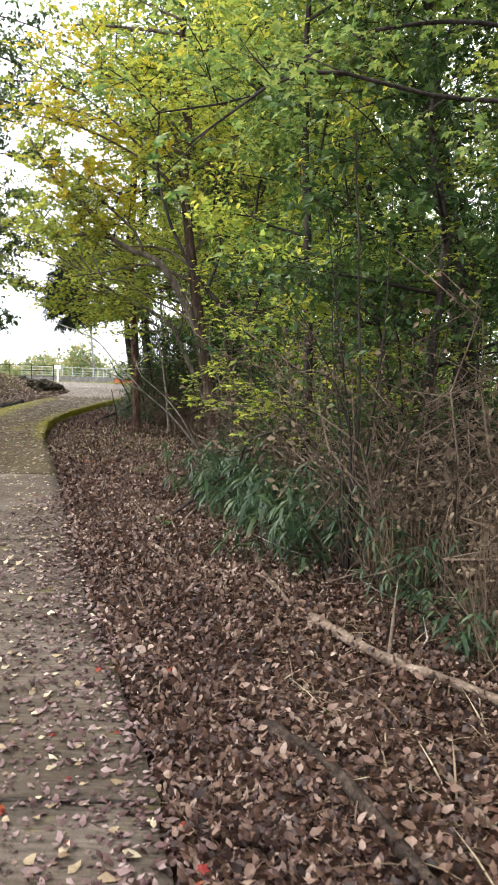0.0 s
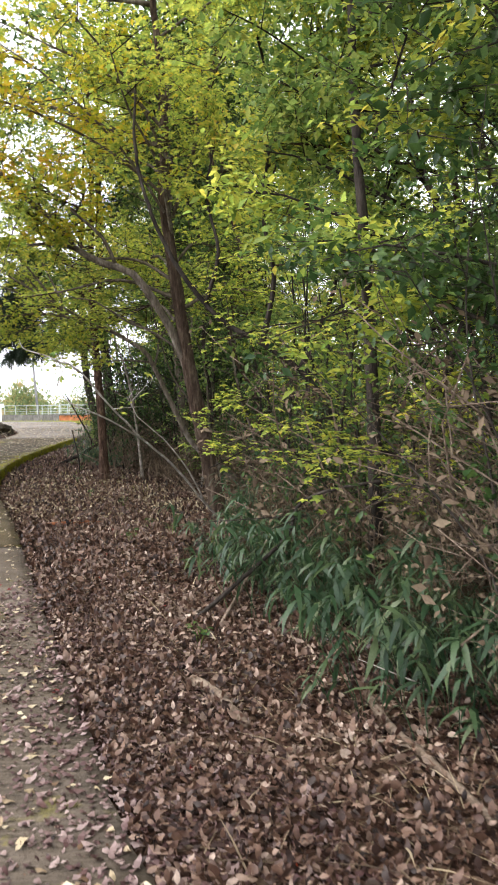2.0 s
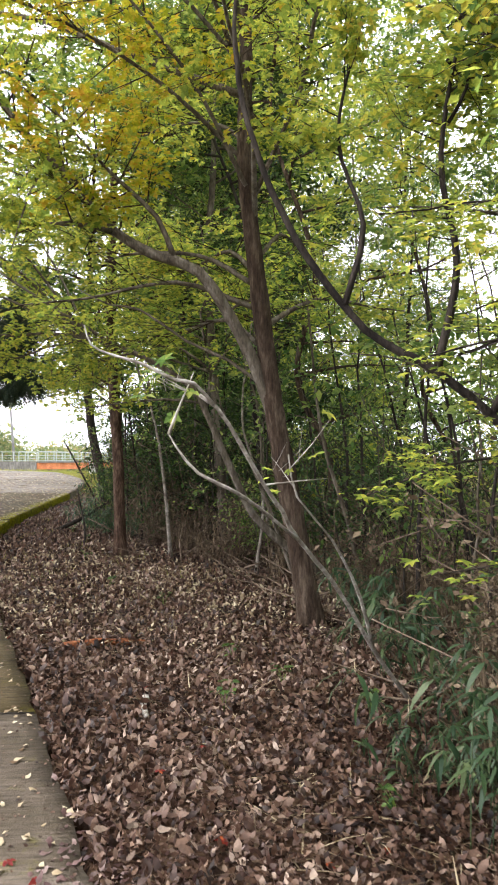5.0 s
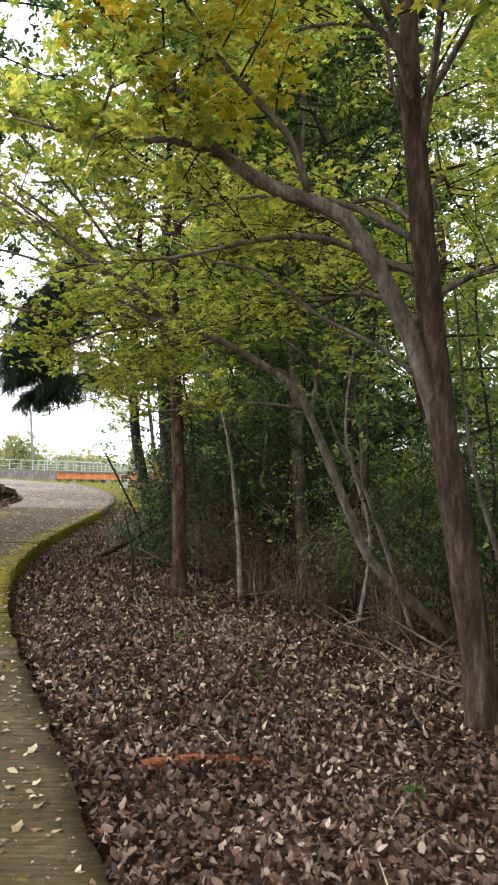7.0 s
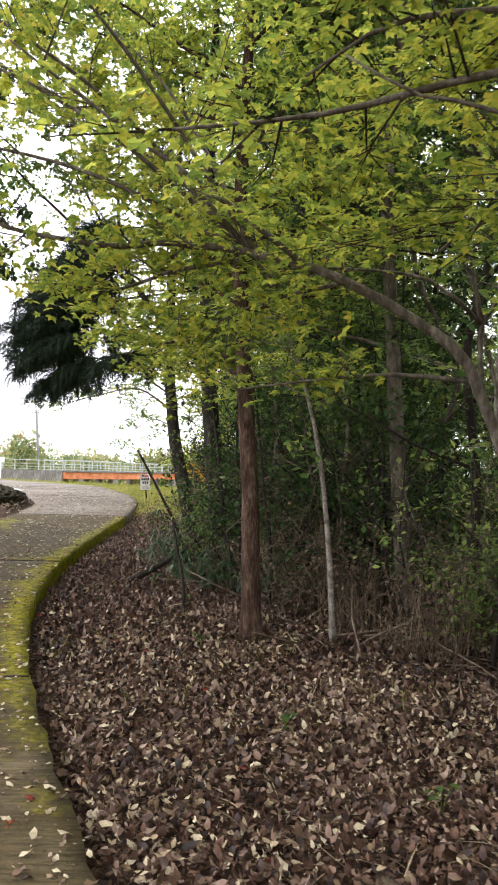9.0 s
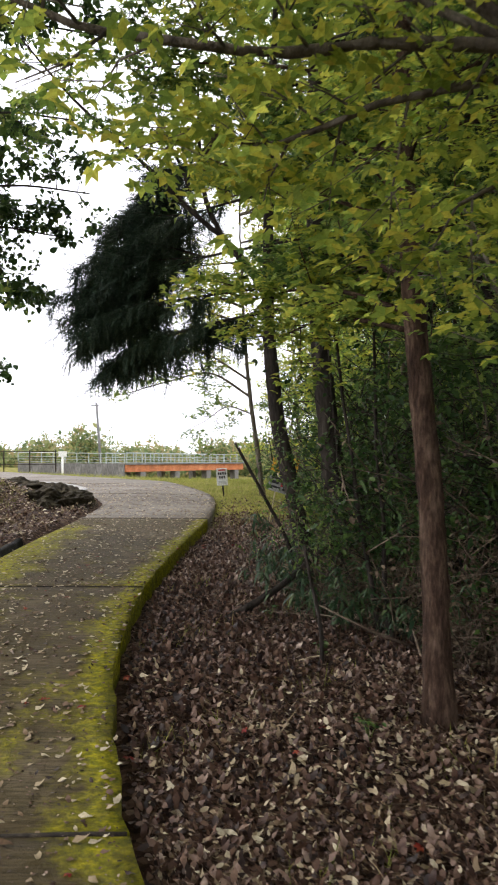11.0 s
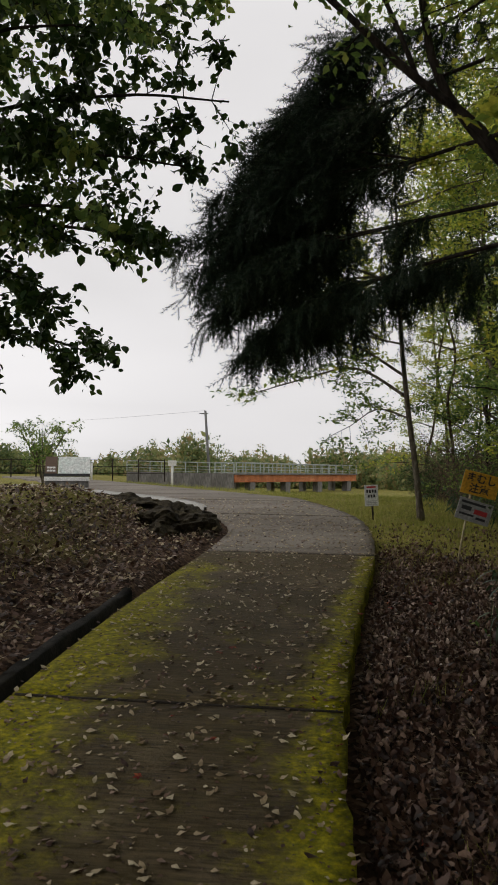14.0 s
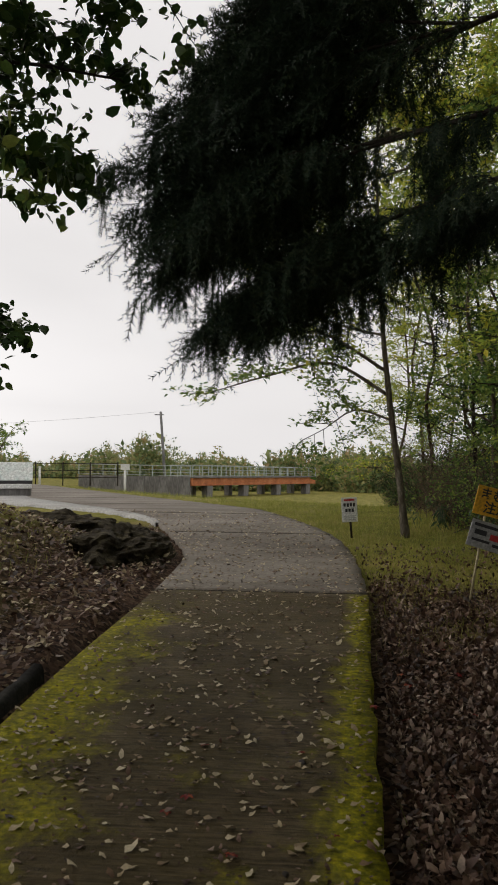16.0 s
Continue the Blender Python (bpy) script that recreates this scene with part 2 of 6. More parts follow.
# path: brushed concrete with moss along its sides
def path_material(name, stops, film_most, brush):
    m, nt, li, bsdf = nodes_of(name)
    n1, n2 = noise_node(nt, li, 1.6, 6), noise_node(nt, li, 48, 5, 0.8, (0.11, 1, 1))
    n3 = noise_node(nt, li, 2.6, 8, 0.72)
    r1 = ramp_node(nt, list(zip((0.3, 0.5, 0.72), stops)))
    r2 = ramp_node(nt, [(0.38, (1 - brush, 1 - brush, 1 - 1.05 * brush)), (0.62, (1 + 0.7 * brush, 1 + 0.7 * brush, 1 + 0.7 * brush))])
    li.new(n1.outputs["Fac"], r1.inputs[0])
    li.new(n2.outputs["Fac"], r2.inputs[0])
    base = mix_node(nt, li, 1.0, r1.outputs[0], r2.outputs[0], "MULTIPLY")
    film = noise_node(nt, li, 0.9, 7, 0.7)
    film_amount = nt.new("ShaderNodeMapRange")
    film_amount.inputs[1].default_value, film_amount.inputs[2].default_value, film_amount.inputs[4].default_value = 0.35, 0.65, film_most
    li.new(film.outputs["Fac"], film_amount.inputs[0])
    base = mix_node(nt, li, film_amount.outputs[0], base, (0.06, 0.046, 0.009))
    at = nt.new("ShaderNodeAttribute")
    at.attribute_name = "moss"
    mm = nt.new("ShaderNodeMath")
    mm.operation = "ADD"
    li.new(at.outputs["Fac"], mm.inputs[0])
    patchy = nt.new("ShaderNodeMapRange")
    patchy.inputs[1].default_value, patchy.inputs[2].default_value, patchy.inputs[3].default_value, patchy.inputs[4].default_value = 0.33, 0.67, 0.15, 0.85
    li.new(n3.outputs["Fac"], patchy.inputs[0])
    li.new(patchy.outputs[0], mm.inputs[1])
    mr2 = nt.new("ShaderNodeMapRange")
    mr2.inputs[1].default_value, mr2.inputs[2].default_value = 0.72, 1.22
    li.new(mm.outputs[0], mr2.inputs[0])
    nm = noise_node(nt, li, 22, 5, 0.7)
    rm = ramp_node(nt, [(0.3, (0.045, 0.048, 0.003)), (0.5, (0.185, 0.175, 0.005)), (0.7, (0.44, 0.38, 0.01))])
    li.new(nm.outputs["Fac"], rm.inputs[0])
    li.new(mix_node(nt, li, mr2.outputs[0], base, rm.outputs[0]), bsdf.inputs["Base Color"])
    bp = nt.new("ShaderNodeBump")
    bp.inputs["Strength"].default_value, bp.inputs["Distance"].default_value = 0.8, 0.015
    hs = nt.new("ShaderNodeMath")
    hs.operation = "ADD"
    li.new(n2.outputs["Fac"], hs.inputs[0])
    li.new(nm.outputs["Fac"], hs.inputs[1])
    li.new(hs.outputs[0], bp.inputs["Height"])
    li.new(bp.outputs[0], bsdf.inputs["Normal"])
    bsdf.inputs["Roughness"].default_value = 0.78
    bsdf.inputs["Specular IOR Level"].default_value = 0.14
    return m


MAT_PATH = path_material("mossy_brushed_concrete", ((0.044, 0.031, 0.016), (0.078, 0.057, 0.032), (0.15, 0.118, 0.072)), 0.52, 0.66)
# lighter, greyer stops and less olive film for the first slabs
MAT_PATH_PALE = path_material("paler_brushed_concrete", ((0.06, 0.047, 0.035), (0.11, 0.087, 0.068), (0.2, 0.165, 0.135)), 0.25, 0.4)
# greyer finish past the joint, lightened further for the open light there
MAT_ROAD = surface("grey_road_concrete_lit", (0.1, 0.085, 0.068), (0.17, 0.148, 0.125), (0.27, 0.245, 0.215), 0.7, 30, 0.85, 0.4, squash=(0.5, 1, 1))

# ground: leaf mould, with turf where the attribute says so
MAT_GROUND, nt, li, bsdf = nodes_of("forest_floor_and_turf")
n1, n2 = noise_node(nt, li, 1.2, 6), noise_node(nt, li, 24, 5, 0.7)
v1 = nt.new("ShaderNodeTexVoronoi")
v1.inputs["Scale"].default_value = 26
tc = nt.new("ShaderNodeTexCoord")
li.new(tc.outputs["Object"], v1.inputs["Vector"])
hue = nt.new("ShaderNodeSeparateColor")
li.new(v1.outputs["Color"], hue.inputs[0])
rl = ramp_node(nt, [(0.05, (0.02, 0.01, 0.006)), (0.45, (0.055, 0.029, 0.018)), (0.8, (0.11, 0.065, 0.042)), (1.0, (0.18, 0.125, 0.085))])
li.new(hue.outputs[0], rl.inputs[0])
r2 = ramp_node(nt, [(0.3, (0.5, 0.5, 0.5)), (0.7, (1.15, 1.15, 1.15))])
li.new(n2.outputs["Fac"], r2.inputs[0])
mould = mix_node(nt, li, 1.0, rl.outputs[0], r2.outputs[0], "MULTIPLY")
rg = ramp_node(nt, [(0.3, (0.09, 0.1, 0.02)), (0.5, (0.2, 0.185, 0.04)), (0.72, (0.34, 0.28, 0.1))])
li.new(n1.outputs["Fac"], rg.inputs[0])
turf = mix_node(nt, li, 1.0, rg.outputs[0], r2.outputs[0], "MULTIPLY")
at = nt.new("ShaderNodeAttribute")
at.attribute_name = "turf"
li.new(mix_node(nt, li, at.outputs["Fac"], mould, turf), bsdf.inputs["Base Color"])
bp = nt.new("ShaderNodeBump")
bp.inputs["Strength"].default_value, bp.inputs["Distance"].default_value = 0.8, 0.03
li.new(n2.outputs["Fac"], bp.inputs["Height"])
li.new(bp.outputs[0], bsdf.inputs["Normal"])
bsdf.inputs["Roughness"].default_value = 0.95
bsdf.inputs["Specular IOR Level"].default_value = 0.12

# ---- mesh tools ----
def mesh_np(name, verts, faces, mat, smooth=False, attr=None):
    """A mesh from arrays: verts (n, 3); faces a list of arrays (m, 3) or (m, 4)."""
    me = bpy.data.meshes.new(name)
    verts = np.asarray(verts, dtype=np.float32)
    faces = [np.asarray(f, dtype=np.int32) for f in faces if len(f)]
    me.vertices.add(len(verts))
    me.vertices.foreach_set("co", verts.ravel())
    loops = np.concatenate([f.ravel() for f in faces])
    sizes = np.concatenate([np.full(len(f), f.shape[1]) for f in faces])
    me.loops.add(len(loops))
    me.loops.foreach_set("vertex_index", loops)
    me.polygons.add(len(sizes))
    me.polygons.foreach_set("loop_start", np.concatenate([[0], np.cumsum(sizes)[:-1]]).astype(np.int32))
    me.update(calc_edges=True)
    if smooth:
        me.polygons.foreach_set("use_smooth", np.ones(len(sizes), dtype=bool))
    if attr:
        a = me.attributes.new(attr[0], "FLOAT", "POINT")
        a.data.foreach_set("value", np.asarray(attr[1], dtype=np.float32))
    me.materials.append(mat)
    return me


def thing(name, x=0.0, y=0.0, z=0.0, label="", category="", group="", kind=""):
    ob = tagged(new(name), label, category, group, kind)
    ob.empty_display_size = 0.1
    ob.location = (x, y, z)
    return ob


def part(name, data, parent, label="", kind=""):
    """One mesh under a thing or a part; its coordinates are the world's when the thing stands at the origin."""
    ob = new(name, data)
    ob.parent = parent
    return tagged(ob, label, kind=kind)


class Tubes:
    """Collects round limbs as one mesh."""
    def __init__(self):
        self.v, self.f, self.n = [], [], 0

    def add(self, pts, radii, sides=6, knot=0.0, rng=None):
        pts = np.asarray(pts, dtype=float)
        radii = np.asarray(radii, dtype=float)
        tang = np.gradient(pts, axis=0)
        tang /= np.linalg.norm(tang, axis=1)[:, None] + 1e-9
        ref = np.array([0.0, 0.0, 1.0]) if abs(tang[0][2]) < 0.8 else np.array([1.0, 0.0, 0.0])
        a = np.cross(tang, ref)
        a /= np.linalg.norm(a, axis=1)[:, None] + 1e-9
        b = np.cross(tang, a)
        ang = np.arange(sides) * 2 * np.pi / sides
        rr = radii[:, None] * np.ones(sides)
        if knot and rng is not None:
            rr = rr * (1 + knot * rng.normal(size=rr.shape))
        ring = pts[:, None] + rr[..., None] * (np.cos(ang)[None, :, None] * a[:, None] + np.sin(ang)[None, :, None] * b[:, None])
        k = len(pts)
        i = np.arange(k - 1)[:, None] * sides + np.arange(sides)[None]
        j = np.arange(k - 1)[:, None] * sides + (np.arange(sides)[None] + 1) % sides
        self.f.append(np.stack([i, j, j + sides, i + sides], -1).reshape(-1, 4) + self.n)
        self.v.append(ring.reshape(-1, 3))
        cap = np.arange(1, sides - 1)
        self.f.append(np.stack([0 * cap, cap + 1, cap, cap], -1)[:, :3] + self.n)
        e = (k - 1) * sides
        self.f.append(np.stack([0 * cap + e, cap + e, cap + 1 + e], -1) + self.n)
        self.n += k * sides

    def mesh(self, name, mat):
        return mesh_np(name, np.concatenate(self.v), self.f, mat, True)


def curve_pts(ctrl, step=0.15):
    """A smooth line through a few points."""
    c = np.asarray(ctrl, dtype=float)
    p = np.vstack([2 * c[0] - c[1], c, 2 * c[-1] - c[-2]])
    out = []
    for i in range(1, len(p) - 2):
        k = max(2, int(np.linalg.norm(p[i + 1] - p[i]) / step))
        t = np.linspace(0, 1, k, endpoint=False)[:, None]
        out.append(0.5 * (2 * p[i] + (p[i + 1] - p[i - 1]) * t + (2 * p[i - 1] - 5 * p[i] + 4 * p[i + 1] - p[i + 2]) * t ** 2
                          + (3 * p[i] - p[i - 1] - 3 * p[i + 1] + p[i + 2]) * t ** 3))
    return np.vstack(out + [c[-1:]])


LOBES = [(0, 1.0), (54, 0.84), (-54, 0.84), (118, 0.52), (-118, 0.52)]


def leaf_shape(kind):
    if kind == "oval":
        return np.array([(0, 0, 0), (0.45, 0.26, 0.06), (1, 0, -0.12), (0.45, -0.26, 0.06)]), np.array([(0, 1, 2), (0, 2, 3)])
    if kind == "broad":
        return (np.array([(0, 0, 0), (0.25, 0.32, 0.05), (0.62, 0.3, 0.02), (1, 0, -0.14), (0.62, -0.3, 0.02), (0.25, -0.32, 0.05)]),
                np.array([(0, 1, 2), (0, 2, 3), (0, 3, 4), (0, 4, 5)]))
    if kind == "maple":
        v, f = [], []
        for a, ln in LOBES:
            c, s = math.cos(radians(a)), math.sin(radians(a))
            for r, w, z in ((0.02, 0, 0), (0.46 * ln, 0.25, 0.03), (ln * 0.62, 0, -0.07), (0.46 * ln, -0.25, 0.03)):
                v.append((0.3 + 0.66 * (r * c - w * s), 0.66 * (r * s + w * c), z))
            k = len(v) - 4
            v[k + 2] = (0.3 + 0.66 * ln * c, 0.66 * ln * s, -0.09)
            f += [(k, k + 2, k + 1), (k, k + 3, k + 2)]
        return np.array(v), np.array(f)
    if kind == "curl":
        return (np.array([(0, 0, 0.03), (0.28, 0.21, 0.2), (0.7, 0.19, 0.04), (1, 0, 0.24), (0.72, -0.2, 0.17), (0.26, -0.22, 0.03)]),
                np.array([(0, 1, 5), (1, 2, 4), (1, 4, 5), (2, 3, 4)]))
    if kind == "blade":
        return (np.array([(0, 0, 0), (0.3, 0.085, 0.05), (0.3, -0.085, 0.05), (0.7, 0.06, -0.06), (0.7, -0.06, -0.06), (1, 0, -0.28)]),
                np.array([(0, 2, 1), (1, 2, 4), (1, 4, 3), (3, 4, 5)]))
    if kind == "straw":
        return np.array([(0, -0.014, 0), (0, 0.014, 0), (0.5, 0.012, 0.05), (0.5, -0.012, 0.05), (1, 0, 0.02)]), np.array([(0, 1, 2), (0, 2, 3), (3, 2, 4)])
    if kind == "stalk":
        return np.array([(0, -0.005, 0), (0, 0.005, 0), (0.5, 0.004, 0.06), (0.5, -0.004, 0.06), (1, 0, 0.0)]), np.array([(0, 1, 2), (0, 2, 3), (3, 2, 4)])
    if kind == "grass":
        return np.array([(0, -0.03, 0), (0, 0.03, 0), (0.25, 0, 1)]), np.array([(0, 1, 2)])
    v, f = [], []  # a shoot set with short needles
    for i in range(16):
        x = 0.02 + i * 0.058
        for s in (1, -1):
            k = len(v)
            ln = 0.13 * (1.0 - 0.045 * abs(i - 5))
            v += [(x - 0.02, 0, 0), (x + 0.02, 0, 0), (x + 0.1, s * ln, 0.07 - 0.07 * ((i + (s > 0)) % 3))]
            f.append((k, k + 1, k + 2))
    k = len(v)
    v += [(0, 0.014, 0), (0, -0.014, 0), (1.05, 0, 0)]
    f.append((k, k + 1, k + 2))
    return np.array(v), np.array(f)


def leaf_mesh(name, pts, size, kind, mat, rng, tilt=30, yaw=None, pitch=0.0, vary=0.3):
    """Leaves of one kind at many places: tilt is the spread of their lean in degrees, pitch how far they hang."""
    pts = np.asarray(pts, dtype=float)
    n = len(pts)
    tv, tf = leaf_shape(kind)
    yaw = rng.uniform(0, 2 * np.pi, n) if yaw is None else yaw
    p = np.radians(pitch + rng.normal(0, tilt, n))
    q = np.radians(rng.normal(0, tilt, n))
    s = size * np.clip(rng.normal(1, vary, n), 0.4, 1.9)
    cy, sy, cp, sp, cq, sq = np.cos(yaw), np.sin(yaw), np.cos(p), np.sin(p), np.cos(q), np.sin(q)
    x, y, z = tv[:, 0][None] * s[:, None], tv[:, 1][None] * s[:, None], tv[:, 2][None] * s[:, None]
    y, z = y * cq[:, None] - z * sq[:, None], y * sq[:, None] + z * cq[:, None]
    x, z = x * cp[:, None] + z * sp[:, None], -x * sp[:, None] + z * cp[:, None]
    x, y = x * cy[:, None] - y * sy[:, None], x * sy[:, None] + y * cy[:, None]
    v = np.stack([x, y, z], -1) + pts[:, None]
    f = tf[None] + (np.arange(n) * len(tv))[:, None, None]
    return mesh_np(name, v.reshape(-1, 3), [f.reshape(-1, 3)], mat)


def box(name, size, mat, bevel=0.006):
    bm = bmesh.new()
    bmesh.ops.create_cube(bm, size=1, matrix=Matrix.Diagonal((*size, 1)))
    if bevel:
        bmesh.ops.bevel(bm, geom=bm.edges[:], offset=min(bevel, min(size) * 0.4), segments=1, affect="EDGES")
    me = bpy.data.meshes.new(name)
    bm.to_mesh(me)
    bm.free()
    me.materials.append(mat)
    return me


def box_part(name, size, at_, mat, parent, label="", turn=(0, 0, 0), bevel=0.006):
    ob = part(name, box(name, size, mat, bevel), parent, label)
    ob.matrix_basis = pose(*at_, *turn)
    return ob


def rod_part(name, a, b, r, mat, parent, label="", sides=8, r2=None):
    t = Tubes()
    t.add([a, (np.array(a) + np.array(b)) / 2, b], [r, (r + (r2 or r)) / 2, r2 or r], sides)
    return part(name, t.mesh(name, mat), parent, label)


# ---- the plan ----
HEADING = np.array([-math.sin(radians(14.5)), math.cos(radians(14.5))])
CAM_U = np.array([x * HEADING[0] + y * HEADING[1] for t, x, y, z, w, p, r in PATH])
CAM_Z = np.array([z - 1.5 for t, x, y, z, w, p, r in PATH])
RIGHT_Y = [-6, 0, 2.2, 3.1, 4.4, 7.6, 10.5, 12.0, 13.4, 15.3, 17.2, 19.6, 22.5, 25.7, 28.5, 30.5, 33, 35, 38, 43, 46, 59, 72, 80]
RIGHT_X = [1.0, 0.15, -0.15, -0.4, -0.85, -1.75, -2.52, -2.95, -3.4, -3.92, -4.28, -4.38, -4.22, -3.99, -4.0, -4.2, -4.95, -5.7, -7.2, -9.8, -11.3, -17.8, -24.8, -29]
LEFT_Y = [-6, 0, 10, 15, 19.5, 22.3, 25.5, 28, 32.2, 36, 41, 46, 57, 70, 80]
LEFT_X = [-1.3, -2.0, -4.5, -5.85, -6.2, -6.22, -6.1, -6.15, -7.4, -10.0, -13.2, -15.4, -20.8, -28, -33.5]


def smooth_line(y, ys, xs):
    return sum(np.interp(np.asarray(y) + d, ys, xs) for d in (-0.9, -0.45, 0, 0.45, 0.9)) / 5


def x_right(y):
    return smooth_line(y, RIGHT_Y, RIGHT_X)


def x_left(y):
    return smooth_line(y, LEFT_Y, LEFT_X)


def path_z(x, y):
    u = np.asarray(x) * HEADING[0] + np.asarray(y) * HEADING[1]
    z = np.interp(u, CAM_U, CAM_Z)
    z = np.where(u < 0, u * 0.03, z)
    far = u - CAM_U[-1]
    return np.where(far > 0, CAM_Z[-1] + 0.04 * np.minimum(far, 17), z)


def lump(x, y, s, seed=0.0):
    return (np.sin(x * 1.7 * s + seed) * np.cos(y * 1.3 * s + 2 * seed) + 0.6 * np.sin(x * 3.1 * s - y * 2.7 * s + seed)
            + 0.4 * np.cos(x * 5.9 * s + y * 6.7 * s + 3 * seed)) / 2


def step01(v, a, b):
    t = np.clip((np.asarray(v) - a) / (b - a), 0, 1)
    return t * t * (3 - 2 * t)


def ground_z(x, y):
    x, y = np.asarray(x, dtype=float), np.asarray(y, dtype=float)
    xr, xl = x_right(y), x_left(y)
    z = path_z(np.clip(x, xl, xr), y)
    dr, dl = x - xr, xl - x
    inside = (dr <= 0) & (dl <= 0)
    drop = 0.03 + 0.14 * step01(y, 9.5, 12.5) - 0.11 * step01(y, 25, 29)
    out = z - drop + 0.025 * lump(x, y, 1.6) * step01(dr, 0.1, 0.6)
    out = out - 0.35 * step01(dr, 3.0, 12) * step01(y, 5, 20) - 1.1 * step01(y, 34, 68) * step01(dr, 0.6, 8)
    bank = 0.62 * step01(dl, 0.35, 2.6) * step01(y, 12, 19) * (1 - step01(y, 27.0, 29.5)) + 0.02 * lump(x, y, 2.0, 1.0)
    bank = bank + 0.1 * step01(dl, 0.1, 0.2) * step01(y, 15.5, 17.5) * (1 - step01(y, 27, 29))
    left = z - 0.05 + np.where(dl > 0, bank, 0)
    out = np.where(dl > 0, left, out)
    return np.where(inside, z - 0.19, out)


def edge_line(y):
    """Where the undergrowth begins, right of the leaf strip."""
    return np.interp(y, [-3, 3.4, 5.3, 7, 9, 11, 13, 15, 16.5, 18, 20, 22, 24, 27, 31, 36, 46], [2.4, 1.25, 0.75, 0.25, -0.25, 0.3, 0.1, -0.8, -1.7, -2.4, -2.75, -2.3, -1.7, -1.9, -2.2, -2.4, -1.8])


def graded(lo, hi, step, far):
    core = np.arange(lo, hi + step / 2, step)
    out_ = np.cumsum(step * 1.25 ** np.arange(1, 40))
    out_ = out_[out_ < far]
    return np.concatenate([(lo - out_)[::-1], core, hi + out_])


GX, GY = graded(-9.5, 3.0, 0.12, 1500), graded(-1.0, 34.0, 0.14, 2500)
gx, gy = np.meshgrid(GX, GY)
gz_ = ground_z(gx, gy)
rough_ = np.random.default_rng(3).normal(0, 0.008, gz_.shape)
gz_ = gz_ + np.where((gx > x_right(gy) + 0.06) | (gx < x_left(gy) - 0.06), rough_, 0)
turf = np.clip(step01(gy + 1.6 * lump(gx, gy, 1.3), 24.0, 28.5) * (gx > x_right(gy)) + step01(gy, 30, 33) + step01(-gy, 40, 60) + step01(x_left(gy) - gx + 0.8 * lump(gx, gy, 1.1, 2.0), 0.8, 2.6) * 0.75 * step01(gy, 14.5, 19), 0, 1)
ni, nj = gx.shape
idx = np.arange(ni * nj).reshape(ni, nj)
quads = np.stack([idx[:-1, :-1], idx[:-1, 1:], idx[1:, 1:], idx[1:, :-1]], -1).reshape(-1, 4)
ground = new("ground", mesh_np("ground", np.stack([gx, gy, gz_], -1).reshape(-1, 3), [quads], MAT_GROUND, True, ("turf", turf.ravel())))
tagged(ground, "woodland ground of brown leaf mould and thin turf", "ground", kind="structure")

# the path: cast slabs with open joints
JOINTS = [-5.0, -1.2, 2.62, 6.3, 10.0, 15.1, 19.6, 25.35, 30.3, 33.6, 37.2, 41.5, 46.5, 53, 61, 71, 79]
path = thing("path", label="narrow brushed concrete footpath with yellow-green mossy sides", category="path", kind="structure")
for y0, y1 in zip(JOINTS[:-1], JOINTS[1:]):
    ys = np.linspace(y0 + 0.016, y1 - 0.016, max(4, int((y1 - y0) / 0.16)))
    s = np.linspace(0, 1, 19)
    Y = ys[:, None] + 0.0 * s[None]
    xl_, xr_ = x_left(ys)[:, None], x_right(ys)[:, None]
    wob = 0.012 * np.sin(ys * 7.3)[:, None] + 0.01 * np.sin(ys * 17.1)[:, None]
    X = xl_ + (xr_ + wob - xl_) * s[None]
    Z = path_z(X, Y)
    er, el = (xr_ - X), (X - xl_)
    strong = step01(Y, 12.0, 15.5) * (0.6 + 0.4 * step01(Y, 17, 20)) * (1 - 0.98 * step01(Y, 25.2, 25.5))
    moss = (0.76 * (1 - step01(er, 0.02, 0.32)) * strong + 0.62 * (1 - step01(el, 0.02, 0.85)) * step01(Y, 15, 17.5) * (1 - step01(Y, 23.5, 26))
            + (0.03 + 0.2 * step01(Y, 12, 16)) * (1 - step01(Y, 19, 25)) * (1 - 0.5 * step01(np.minimum(er, el), 0.3, 0.8)))
    k, w = X.shape
    top = np.stack([X, Y, Z], -1)
    low = top.copy()
    low[..., 2] -= 0.24
    V = np.concatenate([top.reshape(-1, 3), low.reshape(-1, 3)])
    g = np.arange(k * w).reshape(k, w)
    F = [np.stack([g[:-1, :-1], g[:-1, 1:], g[1:, 1:], g[1:, :-1]], -1).reshape(-1, 4)]
    off = k * w
    for line in (g[:, 0][::-1], g[:, -1], g[0], g[-1][::-1]):
        F.append(np.stack([line[:-1], line[:-1] + off, line[1:] + off, line[1:]], -1))
    part("slab", mesh_np("slab", V, F, MAT_PATH_PALE if y0 < 9 else MAT_PATH if y0 < 25 else MAT_ROAD, False, ("moss", np.concatenate([moss.ravel(), moss.ravel() * 0.6]))), path)
for y in JOINTS[1:-1]:
    a, b = x_left(y) + 0.02, x_right(y) - 0.01
    tj = Tubes()
    xs = np.linspace(a, b, 14)
    tj.add(np.stack([xs, np.full(14, y) + 0.006 * np.sin(xs * 9), path_z(xs, y) - 0.006 + (0.004 if 12 < y < 20 else 0.0)], -1), np.full(14, 0.011), 6)
    part("joint_filler", tj.mesh("joint_filler", MAT_FILLER), path, "black joint filler strip")

# ---- trees ----
def taper(n, r0, r1, power=0.9):
    t = np.linspace(0, 1, n)
    return r1 + (r0 - r1) * (1 - t) ** power


